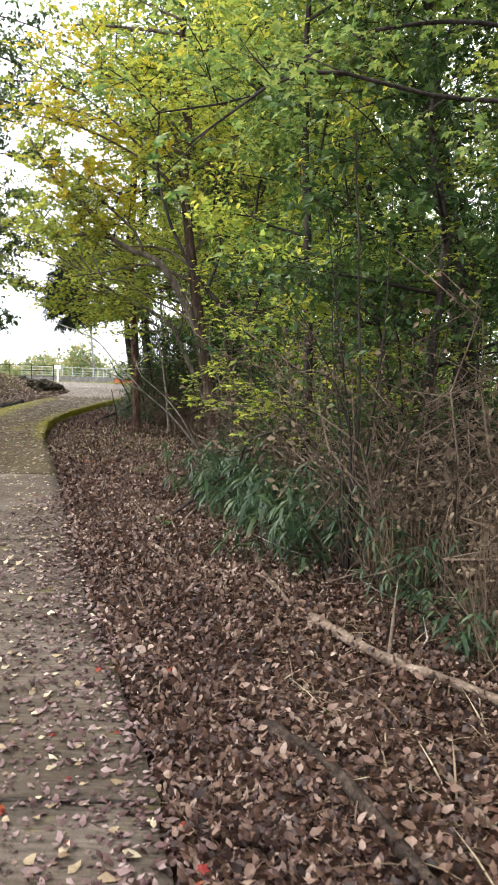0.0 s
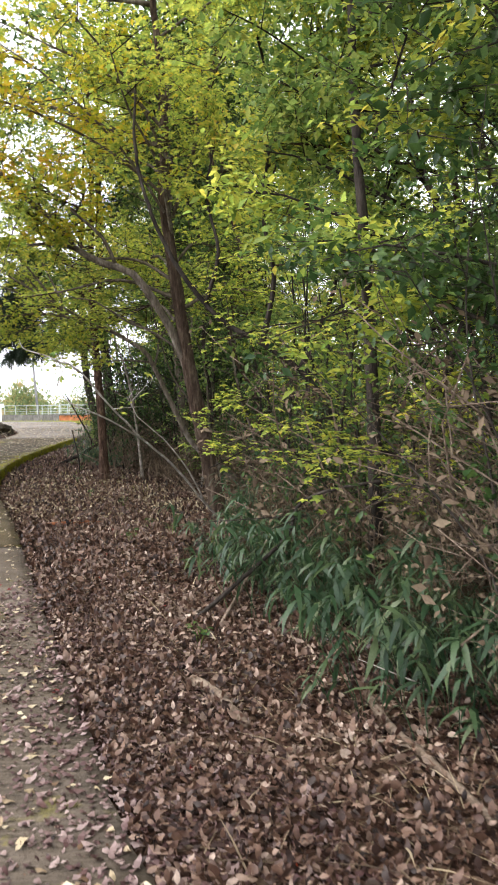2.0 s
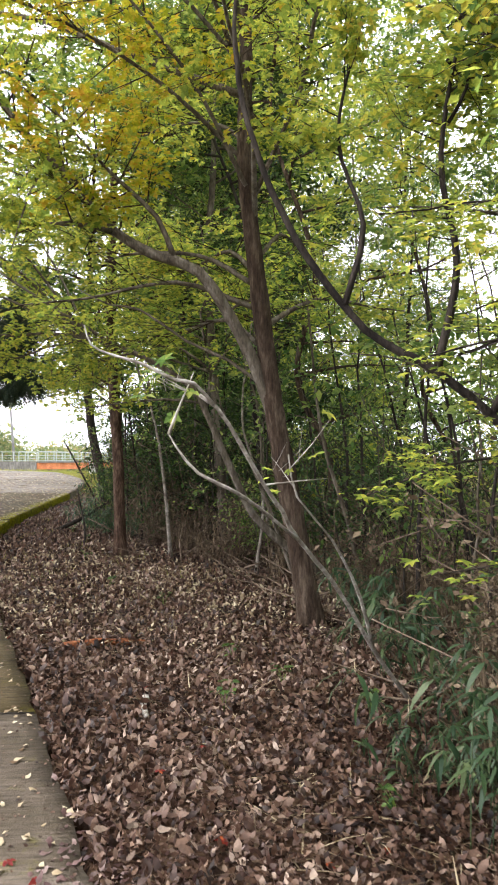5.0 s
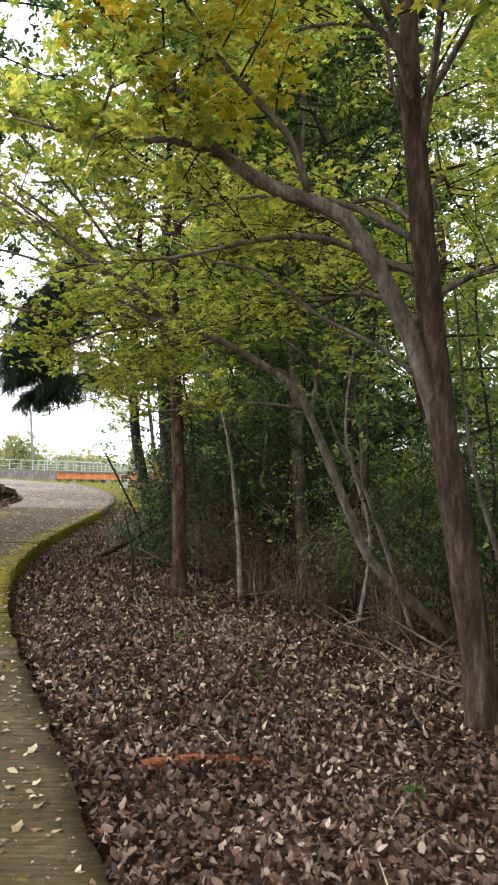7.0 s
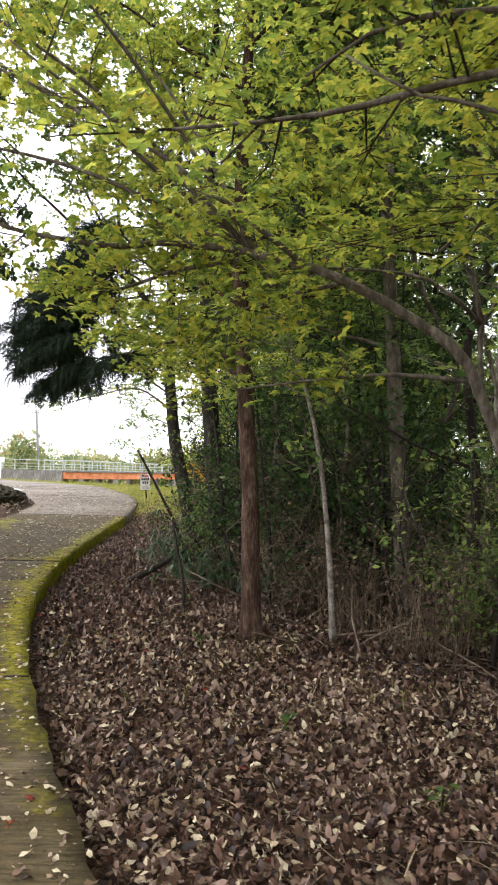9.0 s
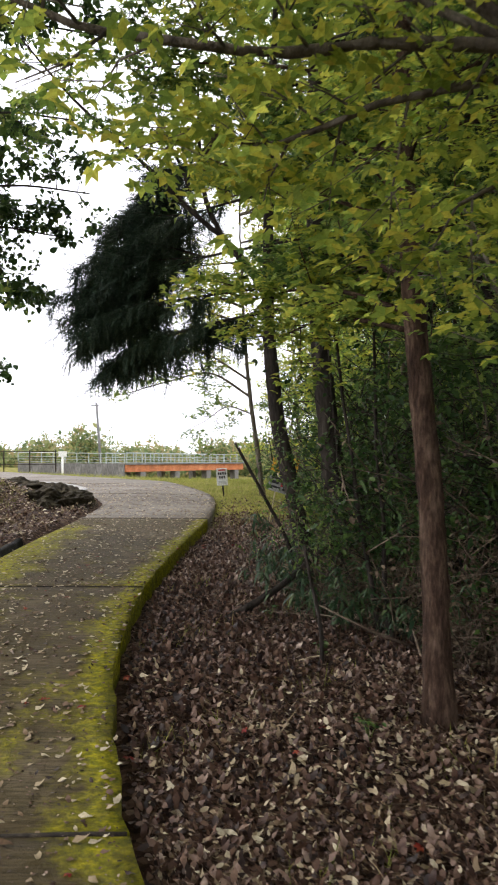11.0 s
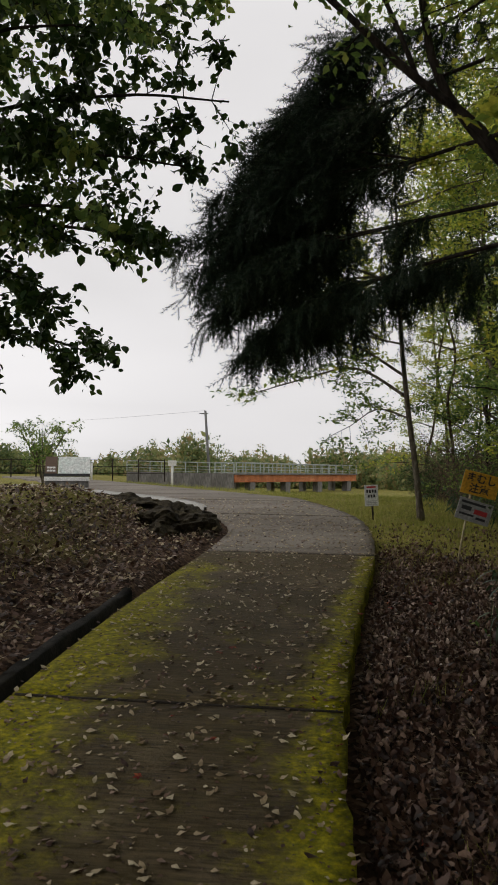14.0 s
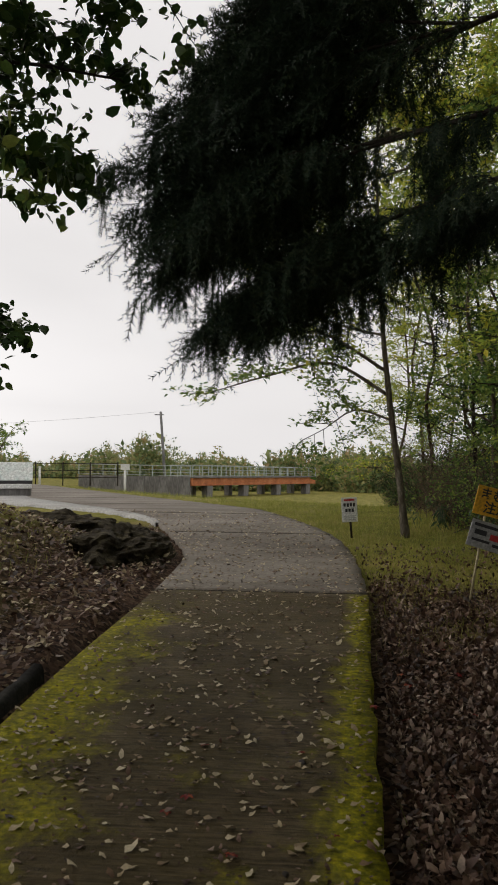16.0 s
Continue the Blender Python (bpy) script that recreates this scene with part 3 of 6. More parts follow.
def offshoots(tubes, line, rng, count, length, radius, leaves_each, start=0.25, flat=0.35, lift=0.1, spread=0.07, subs=3, keep=None):
    """Side twigs along a limb, each with finer twigs; returns the places of their leaves."""
    line = np.asarray(line)
    out = []
    for i in range(count):
        t = start + (1 - start) * (i + rng.uniform(0, 1)) / count
        k = min(len(line) - 2, int(t * (len(line) - 1)))
        p0 = line[k] + (line[k + 1] - line[k]) * rng.uniform(0, 1)
        fwd = line[k + 1] - line[k]
        fwd = fwd / (np.linalg.norm(fwd) + 1e-9)
        side = rng.normal(size=3) * (1, 1, flat)
        side = side - fwd * side.dot(fwd)
        side /= np.linalg.norm(side) + 1e-9
        d = fwd * rng.uniform(0.1, 0.7) + side + (0, 0, lift)
        d /= np.linalg.norm(d)
        ln = length * rng.uniform(0.55, 1.25)
        pts = [p0]
        for s in range(4):
            d = d + rng.normal(0, 0.18, 3) * (1, 1, 0.6) + (0, 0, 0.03 * lift)
            d /= np.linalg.norm(d)
            pts.append(pts[-1] + d * ln / 4)
        pts = np.array(pts)
        tubes.add(pts[::2], taper(3, radius, radius * 0.25), 3)
        ends = [pts[1:]]
        for s in range(subs):
            q0 = pts[rng.integers(1, 4)]
            e = d + rng.normal(0, 0.75, 3) * (1, 1, flat * 0.9)
            e /= np.linalg.norm(e)
            q = q0 + np.linspace(0, 1, 4)[:, None] * e * ln * rng.uniform(0.3, 0.6) + rng.normal(0, 0.015, (4, 3))
            if subs > 2:
                tubes.add(q[[0, 3]], taper(2, radius * 0.5, radius * 0.15), 3)
            ends.append(q)
        e = np.vstack(ends)
        a = e[rng.integers(0, len(e), leaves_each)]
        out.append(a + rng.normal(0, spread, a.shape) * (1, 1, 0.55))
    pts = np.vstack(out)
    return pts if keep is None else pts[keep(pts)]


def shade_crown(centre, spread, count, mat, rng, base):
    """Leaves in many loose clumps, added above a crown, mostly unseen, to cast shade."""
    c = rng.normal(size=(60, 3))
    c *= (rng.uniform(0.2, 1, 60) ** 0.5 / np.linalg.norm(c, axis=1))[:, None]
    c = c * spread + centre
    p = c[rng.integers(0, 60, count)] + rng.normal(0, 1, (count, 3)) * (0.34, 0.34, 0.13)
    return leaf_mesh("crown", p - base, 0.1, "oval", mat, rng, 28)


def make_tree(name, ctrl, r0, r1, limbs, bark, label, rng, foliage=(), sides=9, group="", category="tree", root=True, limb_bark=None, top=None):
    """A tree from its trunk's line, its limbs (line, radius) and foliage jobs (limb or -1 for the trunk, keywords, leaf keywords)."""
    base = np.array(ctrl[0], dtype=float)
    tree = thing(name, *base, label=label, category=category, group=group)
    line = curve_pts(ctrl, 0.12)
    rad = taper(len(line), r0, r1)
    sway = np.cumsum(rng.normal(0, 0.006, line.shape), axis=0) * np.linspace(0, 1, len(line))[:, None]
    line = line + (sway - sway[-1] * np.linspace(0, 1, len(line))[:, None])
    if root:
        rad[:6] *= 1 + 0.28 * np.linspace(1, 0, 6) ** 2
        line[0, 2] -= 0.12
    tk = Tubes()
    tk.add(line - base, rad, sides + 3 if r0 > 0.07 else sides, 0.05, rng)
    part("trunk", tk.mesh("trunk", bark), tree)
    lines = []
    wood = Tubes()
    for lc, lr in limbs:
        ll = curve_pts(lc, 0.16)
        lines.append(ll)
        one = Tubes()
        one.add(ll - base, taper(len(ll), lr, lr * 0.25), 6 if lr > 0.03 else 4, 0.04, rng)
        part("limb", one.mesh("limb", limb_bark or bark), tree)
    for where, kw, leafkw in foliage:
        src = (line if where < 0 else lines[where]) - base
        pts = offshoots(wood, src, rng, **kw)
        lk = dict(leafkw)
        part("crown", leaf_mesh("crown", pts, lk.pop("size"), lk.pop("kind"), lk.pop("mat"), rng, **lk), tree)
    # extra leaves over the visible crown, added only to block sky light
    if top:
        part("crown", shade_crown(*top, rng, base), tree)
    if wood.n:
        part("twig_tangle", wood.mesh("twig_tangle", bark), tree, kind="stuff")
    return tree


def wild_limbs(rng, ctrl, n, lo, hi, length, radius, rise=0.35, aim=None):
    line = curve_pts(ctrl, 0.2)
    out = []
    for i in range(n):
        z = lo + (hi - lo) * (i + rng.uniform(0, 1)) / n
        p = line[np.argmin(abs(line[:, 2] - line[0, 2] - z))]
        a = rng.uniform(0, 2 * np.pi) if aim is None else radians(rng.normal(aim[0], aim[1]))
        ln = length * rng.uniform(0.6, 1.25) * (1 - 0.4 * i / n)
        d = np.array([math.cos(a), math.sin(a), rise * rng.uniform(0.3, 1.6)])
        bend = rng.normal(0, 0.18, 3)
        out.append(([p, p + d * ln * 0.35 + bend * 0.3, p + d * ln * 0.7 + bend * 0.8, p + d * ln * (1, 1, 0.8) + bend], radius * rng.uniform(0.7, 1.2)))
    return out


def G(x, y):
    return float(ground_z(x, y))


MAPLE = dict(kind="maple", size=0.085, tilt=24)
rng = np.random.default_rng(11)

# twin-stemmed maple beside the leaf strip
mt = [(-0.40, 12.42, G(-0.4, 12.42)), (-0.58, 12.40, 1.23), (-0.76, 12.38, 2.19), (-0.89, 12.35, 3.22), (-1.02, 12.32, 4.22), (-1.0, 12.4, 5.4), (-1.1, 12.3, 7.2), (-1.0, 12.2, 8.6)]
m_limb = [(-0.72, 12.38, 1.95), (-0.86, 12.35, 2.38), (-1.06, 12.28, 2.79), (-1.40, 12.19, 3.27), (-1.77, 12.21, 3.41), (-2.10, 12.23, 3.60), (-2.29, 12.23, 3.86), (-2.55, 12.15, 4.10), (-2.85, 12.0, 4.36), (-3.2, 11.8, 4.9)]
limbs = [(m_limb, 0.066), ([(-2.10, 12.23, 3.60), (-2.43, 12.06, 3.62), (-2.8, 12.0, 3.57), (-3.25, 11.9, 3.62)], 0.028),
         ([(-1.6, 12.2, 3.36), (-1.75, 12.1, 3.7), (-2.1, 12.0, 4.0), (-2.5, 11.5, 4.3)], 0.026),
         ([(-2.55, 12.15, 4.1), (-2.7, 11.9, 3.9), (-2.75, 11.6, 3.55), (-2.8, 11.4, 3.2)], 0.016)]
for z0, tip in ((3.9, (-2.6, 10.4, 5.3)), (3.7, (-1.4, 10.0, 5.0)), (4.2, (-3.3, 11.2, 5.1)), (4.0, (-0.2, 10.3, 5.2)), (4.6, (-2.2, 10.2, 5.9)), (5.0, (-3.0, 11.8, 6.2)), (3.0, (-3.0, 12.9, 3.1)), (2.7, (-1.7, 13.6, 2.85)), (2.9, (-0.9, 13.9, 3.1)), (3.2, (-2.4, 13.2, 3.5)), (2.8, (0.6, 12.9, 3.1)), (3.4, (-0.3, 13.4, 3.8)), (3.3, (-1.6, 13.4, 3.5)), (4.4, (-2.0, 13.6, 4.9))):
    p0, p3 = np.array((-0.9, 12.36, z0)), np.array(tip)
    limbs.append(([p0, p0 + (p3 - p0) * 0.35 + (0.05, 0, 0.22), p0 + (p3 - p0) * 0.7 + rng.normal(0, 0.08, 3) + (0, 0, 0.15), p3], 0.026))
limbs += wild_limbs(rng, mt, 10, 4.5, 8.4, 2.0, 0.03, 0.35)
limbs.append(([(-0.8, 12.38, 2.3), (-1.15, 12.35, 2.55), (-1.49, 12.35, 2.7), (-1.89, 12.3, 2.96), (-2.15, 12.3, 3.0), (-2.4, 12.3, 3.12)], 0.017))
fol = [(0, dict(count=16, length=0.8, radius=0.01, leaves_each=45, start=0.5, lift=0.45), dict(MAPLE, mat=MAT_MAPLE)),
       (1, dict(count=10, length=0.6, radius=0.008, leaves_each=55, start=0.1), dict(MAPLE, mat=MAT_MAPLE)),
       (2, dict(count=12, length=0.7, radius=0.008, leaves_each=60, start=0.2), dict(MAPLE, mat=MAT_MAPLE_GOLD)),
       (3, dict(count=5, length=0.35, radius=0.006, leaves_each=18, start=0.3), dict(MAPLE, mat=MAT_MAPLE))]
fol += [(i, dict(count=15, length=0.75, radius=0.007, leaves_each=34, start=0.25, flat=0.2, lift=0.05), dict(MAPLE, size=0.078, mat=MAT_MAPLE_GOLD if i in (4, 6, 8) else MAT_MAPLE)) for i in range(4, 10)]
fol += [(i, dict(count=12, length=0.75, radius=0.007, leaves_each=27, start=0.3, flat=0.15, lift=0.02), dict(MAPLE, size=0.076, tilt=18, mat=MAT_MAPLE)) for i in range(10, 18)]
fol += [(i, dict(count=10, length=0.8, radius=0.008, leaves_each=30, start=0.2), dict(MAPLE, mat=MAT_MAPLE)) for i in range(18, 28)]
make_tree("maple_tree", mt, 0.105, 0.015, limbs, MAT_BARK_BROWN, "tall maple with brown trunk and one limb arching over the path", rng, fol, limb_bark=MAT_BARK_GREY)

# bent maple with a low dark limb
be = [(1.05, 10.5, G(1.05, 10.5)), (0.9, 10.45, 1.0), (0.55, 10.4, 1.8), (0.02, 10.32, 2.24), (-0.3, 10.36, 2.42), (-0.55, 10.4, 2.66), (-0.93, 10.45, 3.25), (-1.2, 10.5, 4.1), (-1.2, 10.6, 5.2)]
limbs = [([(0.02, 10.32, 2.24), (0.15, 10.3, 2.9), (0.05, 10.3, 3.6), (0.2, 10.2, 4.6)], 0.03), ([(-0.55, 10.4, 2.66), (-0.4, 10.5, 3.2), (-0.5, 10.8, 3.9), (-0.3, 10.9, 4.8)], 0.022),
         ([(0.4, 10.4, 1.95), (0.7, 10.3, 2.6), (0.9, 10.2, 3.4), (1.2, 10.2, 4.6)], 0.03)]
limbs += wild_limbs(rng, [(0.1, 10.3, 0), (0.1, 10.3, 5.2)], 6, 3.6, 5.2, 1.1, 0.016, 0.3)
make_tree("bent_maple", be, 0.04, 0.01, limbs, MAT_BARK_DARK, "maple with a bent dark stem and low limb", rng,
          [(i, dict(count=9, length=0.6, radius=0.006, leaves_each=42, start=0.4, flat=0.2), dict(MAPLE, size=0.08, mat=MAT_MAPLE)) for i in range(9)])

# leaning pale maple whose top arches across
st = [(0.25, 14.6, G(0.25, 14.6)), (-0.62, 14.33, 0.95), (-0.88, 14.23, 1.37), (-1.26, 14.13, 2.21), (-1.43, 14.13, 2.49), (-2.03, 14.17, 2.84), (-2.45, 14.25, 2.98), (-3.02, 14.33, 3.06), (-3.4, 14.3, 3.02), (-3.9, 14.3, 3.1), (-4.3, 14.3, 3.3)]
limbs = [([(-2.6, 14.4, 3.0), (-3.0, 14.4, 2.92), (-3.3, 14.4, 2.8), (-3.6, 14.4, 2.84)], 0.016), ([(-2.2, 14.2, 2.9), (-2.7, 14.0, 3.2), (-3.2, 13.9, 3.5), (-3.8, 13.8, 3.9)], 0.022),
         ([(-2.0, 14.2, 2.85), (-2.4, 14.5, 2.8), (-2.7, 14.7, 2.7), (-2.9, 14.9, 2.6)], 0.014), ([(-1.3, 14.13, 2.3), (-1.7, 14.3, 2.35), (-2.2, 14.3, 2.3), (-2.6, 14.4, 2.25)], 0.016)]
for tip in ((-4.7, 14.2, 4.2), (-4.2, 13.4, 4.7), (-3.5, 14.8, 4.6), (-4.9, 14.6, 3.7), (-4.5, 14.0, 4.4), (-4.9, 14.9, 4.6), (-3.9, 15.2, 4.1)):
    p0, p3 = np.array((-2.5, 14.27, 2.98)), np.array(tip)
    limbs.append(([p0, p0 + (p3 - p0) * 0.4 + (0, 0, 0.2), p0 + (p3 - p0) * 0.75 + (0, 0, 0.15), p3], 0.018))
limbs += [([(-1.26, 14.13, 2.21), (-1.2, 14.3, 2.5), (-1.18, 14.33, 2.66), (-0.95, 14.4, 2.95), (-0.66, 14.4, 3.1), (-0.2, 14.4, 3.5)], 0.02),
          ([(-1.18, 14.33, 2.66), (-1.5, 14.3, 2.9), (-2.0, 14.3, 2.95), (-2.5, 14.2, 2.9)], 0.015), ([(-1.18, 14.33, 2.66), (-1.3, 14.3, 3.3), (-1.2, 14.3, 3.6), (-1.3, 14.3, 4.3)], 0.015),
          ([(-0.2, 14.6, 0.3), (-0.7, 14.5, 1.6), (-1.0, 14.4, 2.1), (-1.16, 14.33, 2.6)], 0.03)]
S_LEAF = dict(MAPLE, size=0.075, mat=MAT_MAPLE)
fol = [(-1, dict(count=14, length=0.5, radius=0.007, leaves_each=26, start=0.62, spread=0.1), S_LEAF),
       (0, dict(count=12, length=0.45, radius=0.006, leaves_each=36, start=0.1, lift=-0.1, spread=0.1), S_LEAF), (1, dict(count=9, length=0.6, radius=0.007, leaves_each=40, start=0.2), S_LEAF),
       (2, dict(count=14, length=0.5, radius=0.006, leaves_each=36, start=0.1, lift=-0.2, spread=0.12), S_LEAF), (3, dict(count=6, length=0.4, radius=0.006, leaves_each=22, start=0.4, spread=0.1), S_LEAF)]
fol += [(i, dict(count=7, length=0.6, radius=0.006, leaves_each=34, start=0.4, flat=0.2), dict(MAPLE, size=0.065, mat=MAT_MAPLE)) for i in range(4, 14)]
make_tree("leaning_maple", st, 0.052, 0.008, limbs, MAT_BARK_GREY, "pale-barked maple leaning and arching low across the path", rng, fol)

# straight reddish trunk
tt = [(-2.31, 16.58, G(-2.31, 16.58)), (-2.33, 16.6, 1.5), (-2.40, 16.66, 2.6), (-2.46, 16.7, 4.0), (-2.4, 16.8, 6.0), (-2.45, 16.8, 8.5)]
limbs = wild_limbs(rng, tt, 16, 2.5, 8.4, 1.7, 0.022, 0.3, (10, 75))
for z0, tip in ((2.7, (-3.3, 17.7, 3.0)), (2.9, (-3.0, 18.3, 3.4)), (3.2, (-3.5, 17.9, 3.8)), (3.3, (-3.0, 17.4, 4.1)), (2.6, (-3.1, 18.5, 2.85)), (2.9, (-2.8, 18.1, 3.2)), (3.6, (-3.3, 18.3, 4.4)), (4.0, (-4.2, 17.8, 4.7)), (4.4, (-3.8, 17.2, 5.2)), (4.8, (-4.4, 18.2, 5.5)), (5.2, (-3.6, 17.6, 6.0)), (5.0, (-4.6, 17.4, 6.1))):
    p0, p3 = np.array((-2.42, 16.67, z0)), np.array(tip)
    limbs.append(([p0, p0 + (p3 - p0) * 0.4 + (0, 0, 0.1), p0 + (p3 - p0) * 0.75 + (0, 0, 0.08), p3], 0.018))
fol = [(i, dict(count=10, length=0.75, radius=0.007, leaves_each=50, start=0.1), dict(MAPLE, mat=MAT_MAPLE if i % 3 else MAT_GREEN)) for i in range(16)]
fol += [(i, dict(count=9, length=0.5, radius=0.006, leaves_each=58, start=0.3, flat=0.2), dict(MAPLE, mat=MAT_GREEN if i % 2 else MAT_MAPLE)) for i in range(16, 28)]
make_tree("red_barked_tree", tt, 0.085, 0.015, limbs, MAT_BARK_RED, "straight tree with rough reddish-brown bark", rng, fol, top=((-2.0, 16.6, 9.0), (2.8, 2.6, 1.0), 4000, MAT_GREEN))

# pair of dark trunks, one of them the fir whose boughs hang over the path
dt = [(-2.72, 20.4, G(-2.72, 20.4)), (-2.86, 20.4, 1.3), (-3.06, 20.4, 2.3), (-3.15, 20.5, 3.6), (-3.1, 20.6, 5.5), (-3.0, 20.7, 7.8)]
limbs = wild_limbs(rng, dt, 13, 3.4, 7.5, 1.4, 0.022, 0.3, (60, 60))
limbs += [([(-3.12, 20.5, 3.5), (-3.5, 20.5, 4.1), (-3.9, 20.5, 4.45), (-4.5, 20.5, 5.05), (-5.2, 20.5, 5.7), (-5.8, 20.5, 6.4)], 0.035),
          ([(-3.12, 20.5, 3.6), (-3.65, 20.6, 4.3), (-3.85, 20.6, 4.9), (-3.9, 20.7, 6.2)], 0.04), ([(-3.9, 20.5, 4.45), (-4.1, 20.7, 5.1), (-4.5, 20.8, 5.9), (-4.6, 20.8, 6.8)], 0.02)]
fol = [(i, dict(count=9, length=0.75, radius=0.007, leaves_each=40, start=0.15), dict(kind="oval", size=0.08, tilt=35, mat=MAT_MAPLE if i % 2 else MAT_GREEN)) for i in range(13)]
fol += [(i, dict(count=12, length=0.6, radius=0.006, leaves_each=44, start=0.4), dict(kind="oval", size=0.07, tilt=35, mat=MAT_GREEN)) for i in range(13, 16)]
make_tree("dark_leaning_tree", dt, 0.095, 0.015, limbs, MAT_BARK_DARK, "dark leaning trunk beside the fir", rng, fol, top=((-2.4, 20.6, 8.2), (2.8, 2.8, 1.2), 12000, MAT_GREEN))

ft = [(-2.42, 20.1, G(-2.42, 20.1)), (-2.5, 20.1, 1.6), (-2.62, 20.15, 3.0), (-2.66, 20.2, 5.0), (-2.6, 20.2, 9.0)]
fir = make_tree("fir_tree", ft, 0.125, 0.03, [], MAT_BARK_DARK, "dark fir with heavy drooping boughs over the path", rng)
BOUGHS = [  # start height, tip, radius
    (3.4, (-5.2, 22.3, 2.98), 0.024), (3.45, (-4.95, 22.5, 3.05), 0.022), (3.4, (-5.45, 22.1, 3.25), 0.022), (3.6, (-4.6, 22.3, 3.1), 0.02), (3.7, (-5.6, 22.4, 3.6), 0.024), (3.75, (-5.3, 22.0, 3.45), 0.022),
    (3.85, (-5.0, 22.6, 3.5), 0.022), (4.05, (-5.65, 22.2, 3.95), 0.024), (4.15, (-5.3, 22.5, 3.9), 0.024), (4.3, (-4.8, 22.0, 3.85), 0.022), (4.5, (-5.45, 22.4, 4.35), 0.024), (4.7, (-5.0, 22.1, 4.4), 0.024),
    (4.9, (-5.1, 22.5, 4.75), 0.024), (5.15, (-4.8, 22.2, 4.95), 0.022), (5.4, (-4.6, 22.3, 5.3), 0.02), (3.55, (-3.9, 21.9, 3.45), 0.014),
    # right and rear boughs, added to shade the ground
    (5.2, (-1.2, 21.4, 4.7), 0.022), (5.6, (-1.0, 19.6, 5.1), 0.022), (6.2, (-1.9, 18.5, 5.8), 0.022), (6.6, (-3.4, 21.8, 6.3), 0.02)]
FB = np.array(ft[0])
MAIN_BOUGHS, main_lines = (0, 5, 8, 11, 14, 15, 16, 17, 18, 19), []
order = sorted(range(len(BOUGHS)), key=lambda b: b not in MAIN_BOUGHS)
for b_i in order:
    h, tip, r = BOUGHS[b_i]
    p0, p3 = np.array((-2.64, 20.17, h + rng.normal(0, 0.06))), np.array(tip)
    if b_i not in MAIN_BOUGHS:
        near = min(main_lines, key=lambda l: np.linalg.norm(l[-1] - p3))
        p0, r = near[int(len(near) * rng.uniform(0.4, 0.62))], 0.012
    mid = p0 + (p3 - p0) * 0.5 + (0, rng.normal(0, 0.1), 0.1 + rng.normal(0, 0.13))
    line = curve_pts([p0, mid, p0 + (p3 - p0) * 0.8 + rng.normal(0, 0.05, 3) + (0, 0, 0.1), p3], 0.05)
    if b_i in MAIN_BOUGHS:
        main_lines.append(line)
    wood = Tubes()
    wood.add(line - FB, taper(len(line), r * 0.8, 0.004), 6)
    P, YAW = [], []
    n = len(line)
    head = math.atan2(*(p3 - p0)[[1, 0]])
    for i in range(int(n * (0.4 if b_i in MAIN_BOUGHS else 0.15)), n):
        f = i / n
        for s in (-1, 1, 0):
            if rng.uniform() < (0.45 if f > (0.6 if b_i in MAIN_BOUGHS else 0.3) else 0.88):
                continue
            a = head + s * radians(rng.uniform(20, 85)) + rng.normal(0, 0.2)
            ln = (0.34 * (1 - f) ** 0.5 + 0.24) * rng.uniform(0.5, 1.3)
            tq = np.linspace(0, 1, 6)[:, None]
            q = line[i] + tq * np.array((math.cos(a), math.sin(a), rng.uniform(-0.1, 0.35))) * ln * 0.85 - np.array((0, 0, 1))[None] * tq ** 2 * ln * rng.uniform(0.3, 0.9)
            wood.add(q - FB, taper(6, 0.004, 0.0012), 3)
            k = int(ln / 0.016) + 2
            tt_ = np.concatenate([rng.uniform(0.1, 1, k), [1.0]])
            qi = np.stack([np.interp(tt_, tq[:, 0], q[:, d_]) for d_ in range(3)], -1)
            P.append(qi + rng.normal(0, 0.022, qi.shape))
            YAW.append(a + rng.choice([-0.8, 0.8, 0.0], k + 1) + rng.normal(0, 0.35, k + 1))
    part("bough", wood.mesh("bough", MAT_BARK_DARK), fir, "drooping dark bough")
    part("needle_mass", leaf_mesh("needle_mass", np.vstack(P) - FB, 0.18, "needles", MAT_FIR, rng, 30, np.concatenate(YAW), 54 if h < 3.8 else 32, 0.25), fir)

# tall grey trunk behind the leaf strip, and slim pale stems
bt = [(-0.8, 17.2, G(-0.8, 17.2)), (-0.90, 17.13, 1.74), (-0.98, 17.08, 3.15), (-1.04, 17.03, 4.55), (-0.95, 16.95, 6.19), (-1.0, 17, 9)]
limbs = wild_limbs(rng, bt, 14, 2.4, 8.8, 1.8, 0.022, 0.3)
fol = [(i, dict(count=9, length=0.8, radius=0.007, leaves_each=65), dict(kind="oval", size=0.085, tilt=32, mat=MAT_GREEN if i % 3 else MAT_MAPLE)) for i in range(14)]
make_tree("grey_trunked_tree", bt, 0.085, 0.015, limbs, MAT_BARK_GREY, "tall slim tree with grey-brown bark", rng, fol, top=((-0.2, 17.4, 9.2), (2.4, 2.6, 1.0), 5000, MAT_GREEN))
